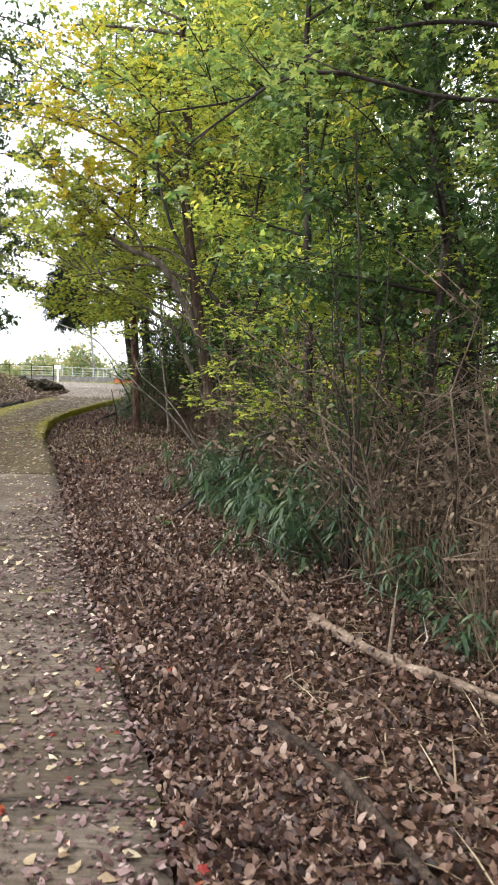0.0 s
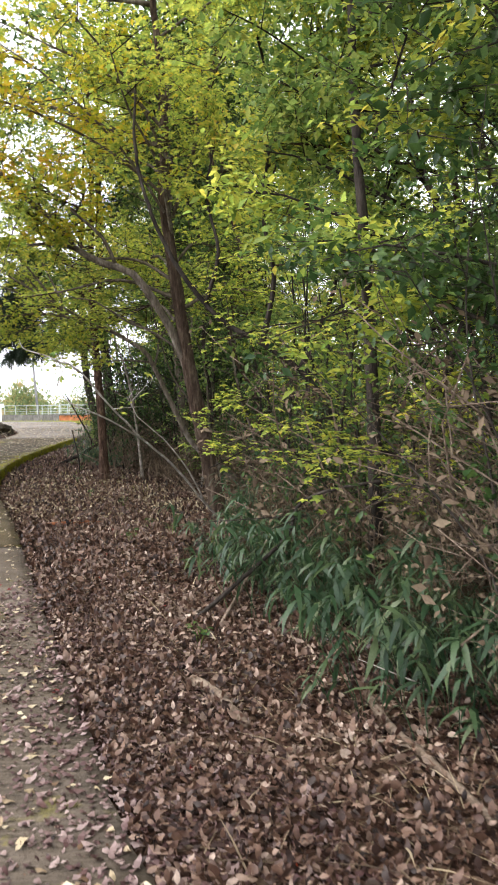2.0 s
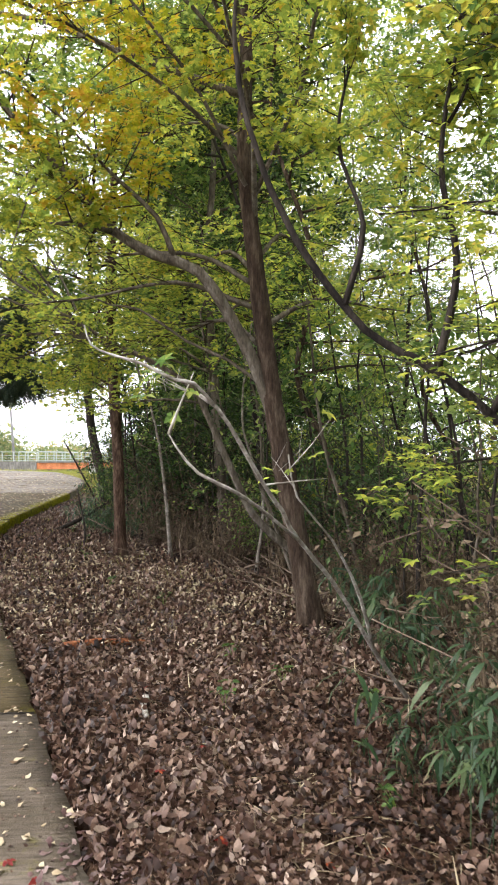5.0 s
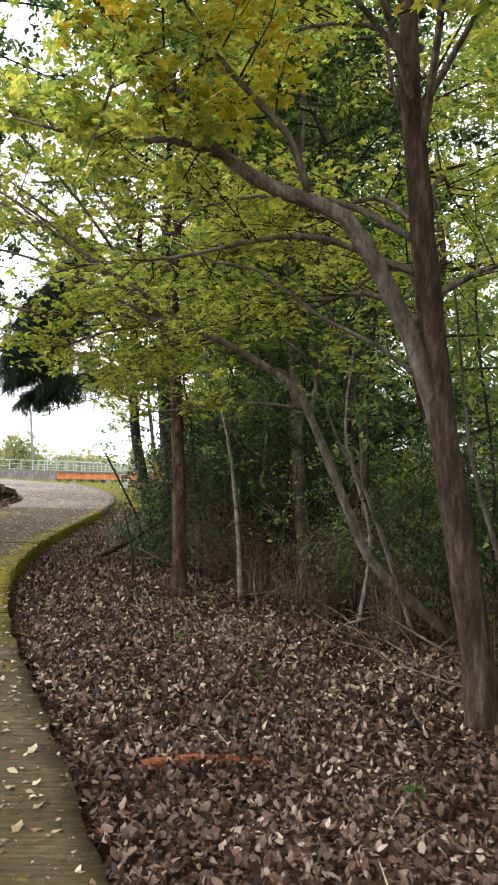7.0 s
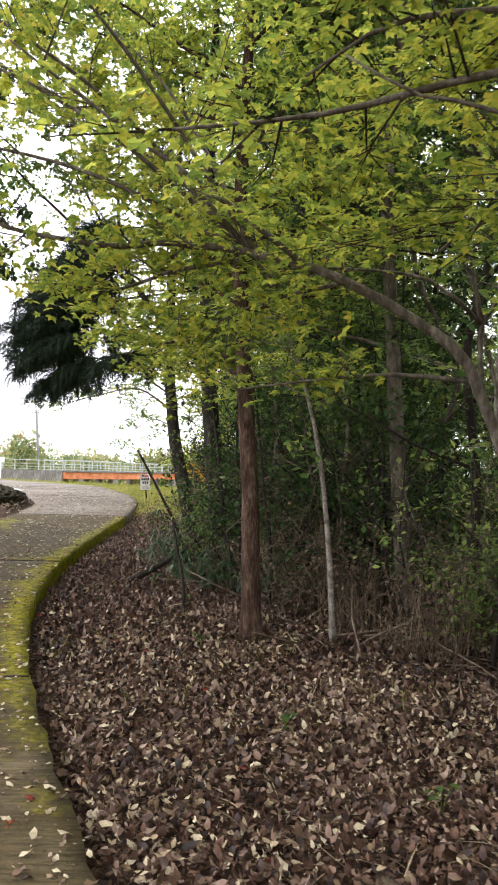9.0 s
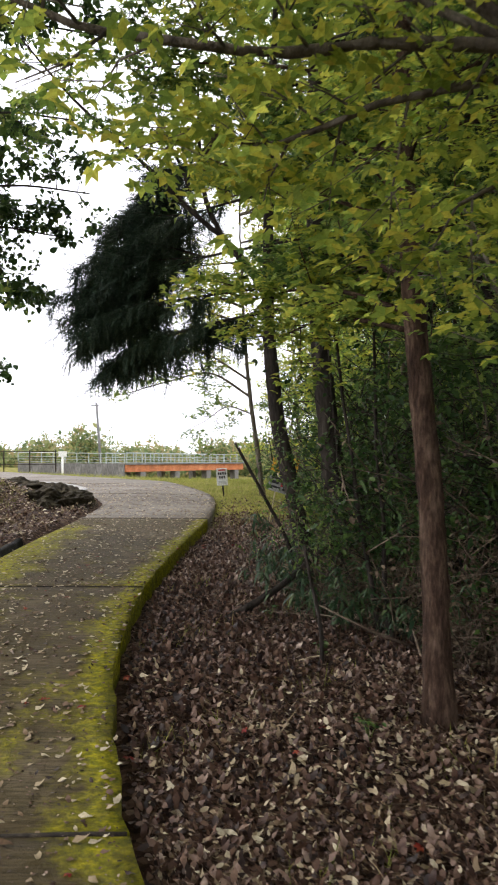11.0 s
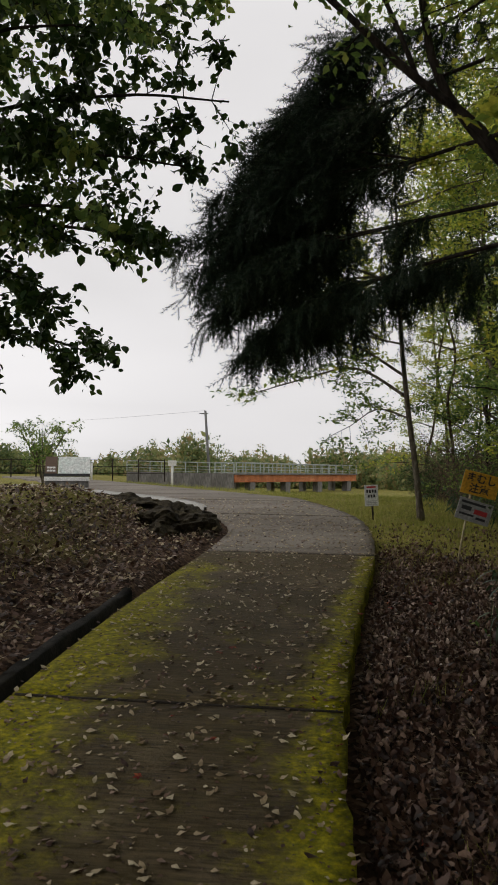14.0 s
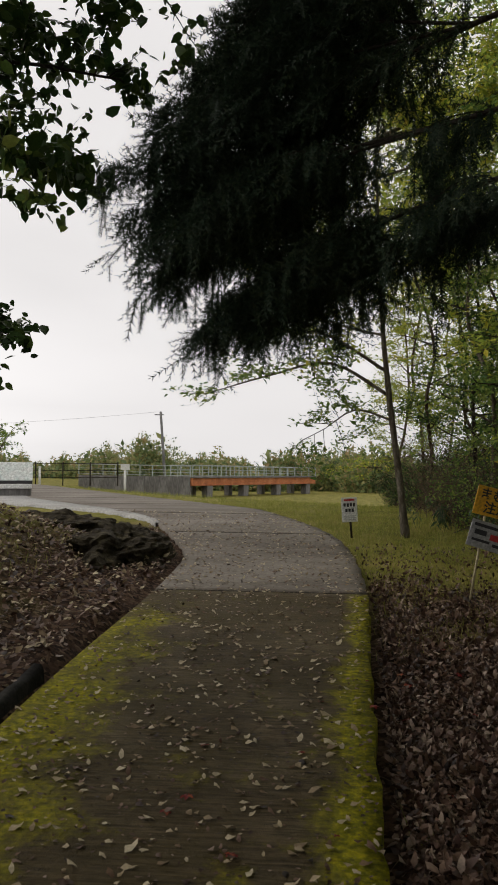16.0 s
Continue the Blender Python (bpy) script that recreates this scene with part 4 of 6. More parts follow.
for k, (a, b, c, d, r) in enumerate([((-1.62, 16.5), (-1.71, 16.41, 1.48), (-1.85, 16.39, 2.29), (-2.17, 16.38, 3.2), 0.03), ((-0.25, 15.9), (-0.4, 15.8, 1.2), (-0.5, 15.8, 2.4), (-0.9, 15.6, 3.6), 0.026),
                                     ((-1.2, 17.9), (-1.3, 17.9, 1.3), (-1.25, 18, 2.6), (-1.5, 18, 4.0), 0.03), ((0.4, 13.7), (0.2, 13.7, 1.0), (-0.1, 13.7, 2.0), (-0.2, 13.8, 3.4), 0.028),
                                     ((-0.6, 15.2), (-0.5, 15.2, 1.2), (-0.75, 15.2, 2.2), (-0.6, 15.2, 3.6), 0.022), ((-1.9, 18.6), (-2.0, 18.5, 1.3), (-1.9, 18.5, 2.4), (-2.1, 18.6, 3.9), 0.026)]):
    c0 = [(a[0], a[1], G(*a)), b, c, d]
    make_tree("slim_tree", c0, r, 0.008, [], MAT_BARK_STEM if k % 2 == 0 else MAT_BARK_GREY, "slim pale-stemmed understory tree", rng,
              [(-1, dict(count=9, length=0.7, radius=0.006, leaves_each=28, start=0.45), dict(kind="oval", size=0.08, tilt=32, mat=MAT_GREEN))], 6, "slim understory trees")

# sapling with leafless lichen-grey stems, leaning towards the path
sap = [(-0.25, 10.02, G(-0.25, 10.02)), (-0.33, 9.90, 0.36), (-0.61, 9.52, 0.71), (-0.91, 9.09, 1.12), (-1.13, 8.70, 1.35), (-1.31, 8.32, 1.59), (-1.41, 8.17, 1.73), (-1.50, 8.08, 1.85), (-1.56, 8.03, 1.89)]
limbs = [([(-1.13, 8.70, 1.35), (-1.34, 8.27, 1.51), (-1.47, 7.93, 1.59), (-1.57, 7.89, 1.64), (-1.63, 7.90, 1.71), (-1.66, 7.92, 1.76)], 0.009), ([(-0.61, 9.52, 0.71), (-0.75, 9.22, 1.03), (-0.95, 8.89, 1.33), (-1.15, 8.60, 1.53), (-1.20, 8.50, 1.70)], 0.011), ([(-1.50, 8.08, 1.85), (-1.58, 7.95, 1.92), (-1.64, 7.94, 1.93), (-1.74, 7.95, 1.98), (-1.84, 7.96, 2.01), (-1.90, 7.96, 2.04), (-1.92, 7.96, 2.10)], 0.0075),
         ([(-1.66, 7.92, 1.76), (-1.63, 7.94, 1.84), (-1.58, 7.98, 1.96)], 0.006), ([(-1.31, 8.32, 1.59), (-1.21, 8.35, 1.60), (-1.06, 8.44, 1.61)], 0.004)]
make_tree("bare_sapling", sap, 0.013, 0.006, limbs, MAT_BARK_PALE, "leaning sapling with nearly bare lichen-white stems", rng,
          [(1, dict(count=2, length=0.25, radius=0.003, leaves_each=3, start=0.7), dict(MAPLE, size=0.08, mat=MAT_MAPLE)),
           (3, dict(count=2, length=0.2, radius=0.003, leaves_each=5, start=0.5), dict(MAPLE, size=0.07, mat=MAT_GREEN))], 7, category="sapling")

# the slim dark trunk and the dark trunk behind the bamboo grass
for ctrl, r, name in (([(0.56, 7.72, G(0.56, 7.72)), (0.56, 7.74, 1.31), (0.54, 7.86, 2.70), (0.51, 7.96, 4.01), (0.5, 8, 7)], 0.055, "slim_dark_tree"),
                      ([(2.2, 8.0, G(2.2, 8.0)), (2.17, 8.00, 1.17), (2.09, 8.10, 2.52), (1.87, 8.21, 3.92), (1.76, 8.29, 4.98), (1.7, 8.3, 7.5)], 0.13, "dark_trunked_tree")):
    limbs = wild_limbs(rng, ctrl, 14, 1.8, 7.2, 1.5, 0.018, 0.25)
    fol = [(i, dict(count=9, length=0.7, radius=0.006, leaves_each=70, flat=0.2), dict(kind="oval", size=0.07, tilt=26, mat=MAT_GREEN if i % 2 else MAT_MAPLE)) for i in range(14)]
    make_tree(name, ctrl, r, r * 0.2, limbs, MAT_BARK_DARK, "dark-barked woodland tree rising from bamboo grass", rng, fol, top=((ctrl[0][0] + 0.5, 8.0, 8.0), (2.2, 2.6, 1.0), 9000, MAT_GREEN))

# tree whose branches reach over the start of the walk
ot = [(2.3, 4.2, G(2.3, 4.2)), (2.2, 4.2, 1.5), (2.15, 4.25, 3.0), (2.2, 4.3, 5.5), (2.1, 4.3, 7)]
limbs = [([(2.16, 4.2, 2.3), (1.6, 3.9, 2.75), (0.75, 3.5, 2.72), (0.2, 3.35, 2.75), (-0.25, 3.3, 2.45)], 0.018),
         ([(2.15, 4.25, 2.9), (1.3, 4.2, 3.3), (0.5, 4.2, 3.25), (0.0, 4.2, 2.95), (-0.5, 4.2, 2.85)], 0.017)] + wild_limbs(rng, ot, 8, 3.0, 6.5, 1.6, 0.025, 0.3, (160, 60))
fol = [(0, dict(count=9, length=0.5, radius=0.005, leaves_each=24, start=0.3), dict(MAPLE, size=0.055, mat=MAT_GREEN)), (1, dict(count=12, length=0.6, radius=0.005, leaves_each=34, start=0.25), dict(MAPLE, size=0.055, mat=MAT_GREEN))]
fol += [(i, dict(count=9, length=0.7, radius=0.006, leaves_each=70), dict(MAPLE, size=0.07, mat=MAT_GREEN if i % 2 else MAT_MAPLE)) for i in range(2, 10)]
make_tree("overhanging_maple", ot, 0.11, 0.02, limbs, MAT_BARK_DARK, "maple with thin branches reaching over the path", rng, fol, top=((2.2, 4.2, 6.4), (2.4, 3.2, 1.2), 14000, MAT_GREEN))

# many-stemmed shrub in the bamboo grass
shrub_base = (0.68, 5.4, G(0.68, 5.4))
sl = []
for a, b, c in (((0.70, 5.42, 1.0), (0.62, 5.46, 1.72), (0.5, 5.54, 2.7)), ((0.75, 5.5, 0.9), (0.55, 5.6, 1.6), (0.2, 5.6, 2.2)), ((0.85, 5.6, 1.1), (0.95, 5.7, 1.9), (1.0, 5.8, 2.9)),
                ((0.6, 5.6, 0.8), (0.3, 5.9, 1.3), (-0.1, 6.1, 1.75)), ((1.0, 5.5, 0.9), (1.3, 5.6, 1.6), (1.5, 5.7, 2.4)), ((0.66, 5.7, 1.1), (0.6, 5.9, 2.0), (0.75, 6.0, 3.1))):
    sl.append(([shrub_base, a, b, c], 0.01))
make_tree("many_stemmed_shrub", [shrub_base, (0.72, 5.45, 0.8), (0.75, 5.5, 1.6), (0.7, 5.6, 3.2)], 0.013, 0.005, sl, MAT_BARK_DARK, "thin many-stemmed shrub with dark bare stems", rng,
          [(i, dict(count=8, length=0.5, radius=0.004, leaves_each=34, start=0.35), dict(kind="oval", size=0.048, tilt=35, mat=MAT_EVERGREEN)) for i in range(6)], 6, category="shrub")

# tree on the turf beside the road, with flat tiers of foliage
rt = [(-3.0, 30.6, G(-3.0, 30.6)), (-3.1, 30.6, 2.0), (-3.26, 30.5, 3.32), (-3.4, 30.45, 5.0), (-3.5, 30.4, 7.5)]
limbs = [([(-3.25, 30.5, 3.3), (-4.2, 30.9, 3.9), (-5.2, 31.2, 3.75), (-6.4, 31.5, 3.45)], 0.035), ([(-3.3, 30.5, 3.7), (-4.3, 30.4, 4.3), (-5.2, 30.6, 4.4), (-5.9, 30.8, 4.3)], 0.03),
         ([(-3.2, 30.5, 2.9), (-3.8, 30.7, 3.1), (-4.3, 30.9, 2.8), (-4.7, 31, 2.6)], 0.02)] + wild_limbs(rng, rt, 10, 3.2, 7.2, 2.2, 0.03, 0.3)
fol = [(i, dict(count=16, length=0.8, radius=0.008, leaves_each=52, start=0.2, flat=0.15, lift=0.02), dict(kind="oval", size=0.09, tilt=25, mat=MAT_GREEN)) for i in range(3)]
fol += [(i, dict(count=11, length=0.95, radius=0.008, leaves_each=75, start=0.1), dict(kind="oval", size=0.09, tilt=30, mat=MAT_MAPLE)) for i in range(3, 13)]
make_tree("roadside_tree", rt, 0.065, 0.015, limbs, MAT_BARK_GREY, "grey-trunked tree with flat leafy tiers on turf", rng, fol)

# evergreen trees on the bank; limbs from 7 m up added as shade canopy
for k, (bx, by, h, tips) in enumerate([
        (-10.2, 22.8, 8.5, [(-6.6, 22.4, 4.3), (-6.1, 22.6, 4.0), (-6.9, 23.3, 3.1), (-6.6, 21.6, 5.6), (-5.6, 22.4, 6.3), (-6.9, 22.0, 4.9), (-7.3, 23.0, 3.7), (-6.0, 23.2, 5.0), (-7.6, 22.4, 5.8), (-6.5, 23.2, 6.6), (-5.5, 22.9, 5.5), (-5.2, 22.0, 7.2)]),
        (-9.3, 18.3, 8.5, [(-6.6, 18.9, 4.6), (-6.2, 18.2, 5.2), (-6.9, 19.3, 4.1), (-7.0, 18.0, 5.8), (-4.8, 18.4, 7.0), (-4.4, 19.6, 7.6), (-5.2, 17.4, 7.2), (-3.6, 18.6, 8.0)]),
        (-8.4, 14.6, 8.5, [(-5.2, 15.0, 7.0), (-4.4, 15.8, 7.4), (-3.6, 15.4, 7.8), (-5.0, 14.0, 6.8), (-4.0, 16.8, 7.6), (-6.2, 15.6, 6.2)])]):
    ct = [(bx, by, G(bx, by)), (bx + 0.2, by, 2.6), (bx + 0.3, by + 0.1, 4.5), (bx + 0.1, by, h)]
    limbs = []
    for tip in tips:
        p3 = np.array(tip)
        p0 = np.array((bx + 0.25, by, min(h - 1, tip[2] - 0.5 + rng.uniform(-0.5, 0.3))))
        limbs.append(([p0, p0 + (p3 - p0) * 0.4 + (0, 0, 0.5), p0 + (p3 - p0) * 0.75 + (0, 0, 0.35), p3], 0.035))
    limbs += wild_limbs(rng, ct, 7, 3, h - 0.5, 2.2, 0.035, 0.3)
    fol = [(i, dict(count=18, length=0.65, radius=0.007, leaves_each=74 if k == 0 else 32, start=0.42, flat=0.4, spread=0.06), dict(kind="broad" if k == 0 else "oval", size=0.082 if k == 0 else 0.1, tilt=40, mat=MAT_EVERGREEN if i % 4 else MAT_GREEN, pitch=20)) for i in range(len(limbs))]
    make_tree("bank_tree", ct, 0.16, 0.06, limbs, MAT_BARK_DARK, "dark glossy-leaved evergreen tree on the bank", rng, fol, group="bank trees", top=((bx + 1.2, by, h + 0.6), (3.2, 2.6, 1.0), 9000, MAT_EVERGREEN))

# ---- the wood behind ----
def forest_tree(k):
    r = np.random.default_rng(100 + k)
    h = 7.5 + k % 3
    c = [(0, 0, 0), (r.normal(0, 0.14), r.normal(0, 0.14), 1.3), (r.normal(0, 0.2), r.normal(0, 0.2), 2.5), (r.normal(0, 0.3), r.normal(0, 0.3), 3.8), (r.normal(0, 0.3), r.normal(0, 0.3), 6), (r.normal(0, 0.3), 0, h)]
    limbs = wild_limbs(r, c, 17, 1.3, h - 0.2, 1.6, 0.02, 0.3)
    leaf = [dict(kind="oval", size=0.074, tilt=32, mat=MAT_GREEN), dict(kind="oval", size=0.074, tilt=26, mat=MAT_MAPLE), dict(kind="oval", size=0.074, tilt=32, mat=MAT_GREEN), dict(kind="oval", size=0.075, tilt=40, mat=MAT_EVERGREEN)][k]
    bark = [MAT_BARK_DARK, MAT_BARK_BROWN, MAT_BARK_GREY, MAT_BARK_DARK][k]
    return make_tree("woodland_tree", c, 0.048, 0.01, limbs, bark, ["dark-stemmed green woodland tree", "brown-stemmed maple in the wood turning yellow", "grey-stemmed green woodland tree", "dark evergreen woodland tree with glossy leaves"][k],
                     r, [(i, dict(count=7, length=0.75, radius=0.006, leaves_each=76, start=0.12, flat=0.2), leaf) for i in range(17)], 7, "woodland trees", root=False, top=((0, 0, h + 1.3), (1.8, 1.8, 0.9), 1800, leaf["mat"]))


protos = [forest_tree(k) for k in range(4)]
spots = []
r = np.random.default_rng(7)
tries = 0
spots += [(-1.2, 27.5), (-0.5, 29.5), (-1.4, 31.6), (-1.4, 33.6), (-1.8, 35.6), (-0.4, 34), (-1.6, 38.4), (-0.6, 37), (-1.7, 42), (0.2, 41), (-1.2, 24.6), (-1.0, 22.4), (1.5, 6.4), (2.7, 7.2), (3.4, 9.0), (1.7, 9.4), (3.2, 5.6), (4.4, 7.6), (2.6, 11), (4.6, 10.5)]
while len(spots) < 60 and tries < 4000:
    tries += 1
    # below y = 0: unseen trees behind the camera, added for their shade
    y = r.uniform(-3, 46)
    x = float(edge_line(y)) + 0.9 + 9.5 * r.uniform(0, 1) ** 1.3
    if all((x - a) ** 2 + (y - b) ** 2 > 1.25 ** 2 for a, b in spots) and not (23 < y < 31 and x < -1.3):
        spots.append((x, y))
for i, (x, y) in enumerate(spots):
    m = pose(x, y, G(x, y) - 0.05, r.normal(0, 2), r.normal(0, 2), r.uniform(0, 360))
    k = int(r.choice([0, 1, 2, 3], p=[0.3, 0.3, 0.25, 0.15]))
    k = 1 if i < 11 else (3 if i in (12, 13, 16, 17) else k)
    if i < 4:
        protos[i].matrix_basis = m
    else:
        copy_thing(protos[k], m)

for i, (x, y) in enumerate(((1.5, 8.7), (2.4, 9.6), (1.2, 10.2))):
    copy_thing(protos[2 if i % 2 else 0], pose(x, y, G(x, y) - 0.05, 0, 0, 50.0 * i))
for i, (x, y) in enumerate(((0.2, 25.5), (0.6, 27.6), (0.4, 30.8), (1.0, 33.0), (-0.2, 28.8), (1.6, 29.5), (1.5, 35.5), (2.4, 32.0), (2.6, 27.0), (-0.5, 26.4), (-0.2, 24.0), (0.9, 24.4), (-0.7, 30.4), (0.3, 23.0))):
    copy_thing(protos[1 if i % 3 else 2], pose(x, y, G(x, y) - 0.05, 0, 0, 70.0 * i))
for i, (x, y) in enumerate(((-1.1, 19.3), (-0.5, 20.6), (-0.9, 21.9), (0.4, 19.6))):
    copy_thing(protos[3 if i % 2 else 0], pose(x, y, G(x, y) - 0.05, 0, 0, 50.0 * i))


def shrub(k):
    r = np.random.default_rng(200 + k)
    s = thing("understory_shrub", label=["dense dark evergreen shrub on the forest floor", "loose green shrub with thin stems", "dry tangle of stems and brown leaves"][k], category="shrub", group="understory shrubs")
    wood, P = Tubes(), []
    for i in range(11):
        a, ln = r.uniform(0, 2 * np.pi), r.uniform(0.8, 1.7)
        d = np.array((math.cos(a) * 0.5, math.sin(a) * 0.5, 1.0))
        line = np.array([np.array((r.normal(0, 0.2), r.normal(0, 0.2), 0)) + d * ln * t + r.normal(0, 0.03, 3) for t in np.linspace(0, 1, 6)])
        wood.add(line, taper(6, 0.01, 0.003), 3)
        P.append(offshoots(wood, line, r, 6, 0.45, 0.004, [32, 22, 8][k], 0.12, 0.6, 0.1, 0.07, 2))
    part("stem_tangle", wood.mesh("stem_tangle", [MAT_BARK_DARK, MAT_BARK_GREY, MAT_DEAD_WOOD][k]), s, kind="stuff")
    part("foliage", leaf_mesh("foliage", np.vstack(P), [0.044, 0.055, 0.045][k], "oval", [MAT_EVERGREEN, MAT_GREEN, MAT_DRY][k], r, 40), s)
    return s


shrubs = [shrub(k) for k in range(3)]
n = 0
for row, (off, gap, ph) in enumerate([(0.35, 0.8, (0.3, 0.2, 0.5)), (1.2, 0.85, (0.45, 0.3, 0.25)), (2.3, 1.1, (0.6, 0.4, 0.0)), (4.2, 1.8, (0.6, 0.4, 0.0)), (7.0, 2.6, (0.6, 0.4, 0.0))]):
    y = -1.0
    while y < 46:
        y += gap * r.uniform(0.6, 1.4)
        x = float(edge_line(y)) + off + r.normal(0, 0.18 + 0.1 * row)
        if row == 0 and (10.2 < y < 17.2 or 23 < y < 29) or row < 2 and y < 3.0:
            continue
        sc = r.uniform(0.65, 1.15) * (1 + 0.12 * row)
        m = pose(x, y, G(x, y) - 0.03, r.normal(0, 6), r.normal(0, 6), r.uniform(0, 360))
        k = int(r.choice(3, p=(0.0, 0.0, 1.0) if row < 2 and y < 7 else ph))
        if n < 2:
            m = pose(x + 2.6, y, G(x + 2.6, y) - 0.03, 0, 0, 40)
        if n < 3:
            shrubs[n].scale = (sc, sc, sc)
            shrubs[n].location, shrubs[n].rotation_euler = m.translation, m.to_euler()
        else:
            o = copy_thing(shrubs[k], m)
            o.scale = (sc, sc, sc * r.uniform(0.8, 1.2))
        n += 1

for x, y, sc in ((-1.4, 17.7, 1.3), (-0.9, 18.3, 1.4), (-1.9, 18.5, 1.2), (-0.3, 17.5, 1.3), (0.3, 16.7, 1.3), (-1.2, 19.3, 1.4), (0.7, 15.7, 1.2), (1.0, 14.5, 1.1), (-2.3, 19.2, 1.0), (-2.0, 20.4, 1.3), (0.2, 18.4, 1.5), (-1.5, 18.3, 1.2), (-1.3, 19.2, 1.4), (-2.0, 21.0, 1.5), (-1.4, 20.0, 1.6), (-1.9, 21.9, 1.5), (-1.3, 21.2, 1.7)):
    copy_thing(shrubs[0], pose(x, y, G(x, y) - 0.03, 0, 0, r.uniform(0, 360))).scale = (sc, sc, sc)
for x, y, sc in ((-0.3, 15.5, 0.8), (0.2, 14.9, 0.8), (-0.9, 16.4, 0.7), (-1.3, 16.9, 0.7), (0.5, 13.6, 0.8), (0.5, 12.9, 0.7), (-1.9, 17.3, 0.6), (1.25, 5.9, 0.9), (1.7, 5.2, 0.9), (1.0, 6.7, 0.8), (1.5, 6.8, 0.9), (1.35, 4.5, 0.7), (0.95, 5.4, 0.7)):
    copy_thing(shrubs[2], pose(x, y, G(x, y) - 0.03, 0, 0, r.uniform(0, 360))).scale = (sc, sc, sc)

# bare stems standing in the undergrowth
def bare_stem(k):
    q = np.random.default_rng(400 + k)
    s = thing("leafless_sapling", label="thin leafless grey-brown sapling in the undergrowth", category="sapling", group="leafless saplings")
    h = 1.8 + 0.7 * k
    line = np.array([(0.12 * k * t * t + q.normal(0, 0.02), q.normal(0, 0.02), h * t) for t in np.linspace(0, 1, 9)])
    line[0] = (0, 0, -0.05)
    tb_ = Tubes()
    tb_.add(line, taper(9, 0.014 + 0.003 * k, 0.004), 5)
    part("stem", tb_.mesh("stem", MAT_BARK_GREY if k == 1 else MAT_BARK_DARK), s)
    for i in range(4):
        p_ = line[3 + i]
        d_ = np.array((q.normal(0, 0.3), q.normal(0, 0.3), 0.35))
        rod_part("side_twig", p_, p_ + d_ * q.uniform(0.6, 1.3), 0.005, MAT_BARK_GREY if k == 1 else MAT_BARK_DARK, s, sides=3, r2=0.002)
    return s


bare = [bare_stem(k) for k in range(4)]
for i in range(90):
    y = r.uniform(3.2, 21.5)
    x = float(edge_line(y)) + (1.0 if y < 9 else 0.1) + 2.0 * r.uniform(0, 1)
    m = pose(x, y, G(x, y) - 0.02, r.normal(0, 7), r.normal(0, 7), r.uniform(0, 360))
    if i < 4:
        bare[i].matrix_basis = m
    else:
        copy_thing(bare[i % 4], m)

# small green seedlings coming up through the litter
def seedling(k):
    q = np.random.default_rng(500 + k)
    s = thing("seedling", label="small fresh green seedling growing through fallen leaves", category="seedling", group="seedlings")
    stems, P, YW = Tubes(), [], []
    for i in range(4):
        a, ln = q.uniform(0, 2 * np.pi), q.uniform(0.07, 0.15)
        e = np.array((math.cos(a) * 0.05, math.sin(a) * 0.05, ln))
        stems.add([(0, 0, -0.02), e * (0.4, 0.4, 0.6), e], (0.003, 0.002, 0.0012), 3)
        for j in range(5):
            P.append(e + q.normal(0, 0.01, 3))
            YW.append(a + j * 1.25)
    part("stem", stems.mesh("stem", MAT_GREEN), s)
    part("leaves", leaf_mesh("leaves", np.array(P), 0.036, "broad", MAT_EVERGREEN, q, 14, np.array(YW), 8), s)
    return s


sprouts = [seedling(k) for k in range(2)]
for i, (x, y) in enumerate(((-0.95, 10.4), (-0.55, 9.8), (-1.35, 10.0), (-1.2, 11.2), (-2.75, 16.3), (-2.9, 17.7), (-3.2, 18.8), (-0.75, 8.6), (-0.7, 6.7), (-2.3, 14.4), (-1.7, 13.4))):
    m = pose(x, y, G(x, y) + 0.02, 0, 0, 77.0 * i)
    if i < 2:
        sprouts[i].matrix_basis = m
    else:
        copy_thing(sprouts[i % 2], m)

# bamboo grass
def sasa_clump(k):
    r = np.random.default_rng(300 + k)
    s = thing("bamboo_grass_clump", label="arching clump of dwarf bamboo with long green leaves", category="bamboo grass", group="bamboo grass clumps")
    wood, P, YW = Tubes(), [], []
    for i in range(24):
        a, ln = r.uniform(0, 2 * np.pi), r.uniform(0.25, 1.0)
        p = np.array((r.normal(0, 0.24), r.normal(0, 0.24), 0))
        line = np.array([p + np.array((math.cos(a) * 0.4 * t ** 1.5, math.sin(a) * 0.4 * t ** 1.5, t - 0.2 * t * t)) * ln for t in np.linspace(0, 1, 6)])
        wood.add(line, taper(6, 0.0035, 0.002), 3)
        for node, leaves in ((5, 6), (4, 3), (3, 1)):
            for j in range(leaves):
                P.append(line[node] + r.normal(0, 0.012, 3))
                YW.append(a + (j - leaves / 2) * 0.75 + r.normal(0, 0.3))
    part("cane_tangle", wood.mesh("cane_tangle", MAT_SASA), s, kind="stuff")
    part("leaf_mass", leaf_mesh("leaf_mass", np.array(P), 0.145, "blade", MAT_SASA, r, 16, np.array(YW), 24), s, kind="stuff")
    return s


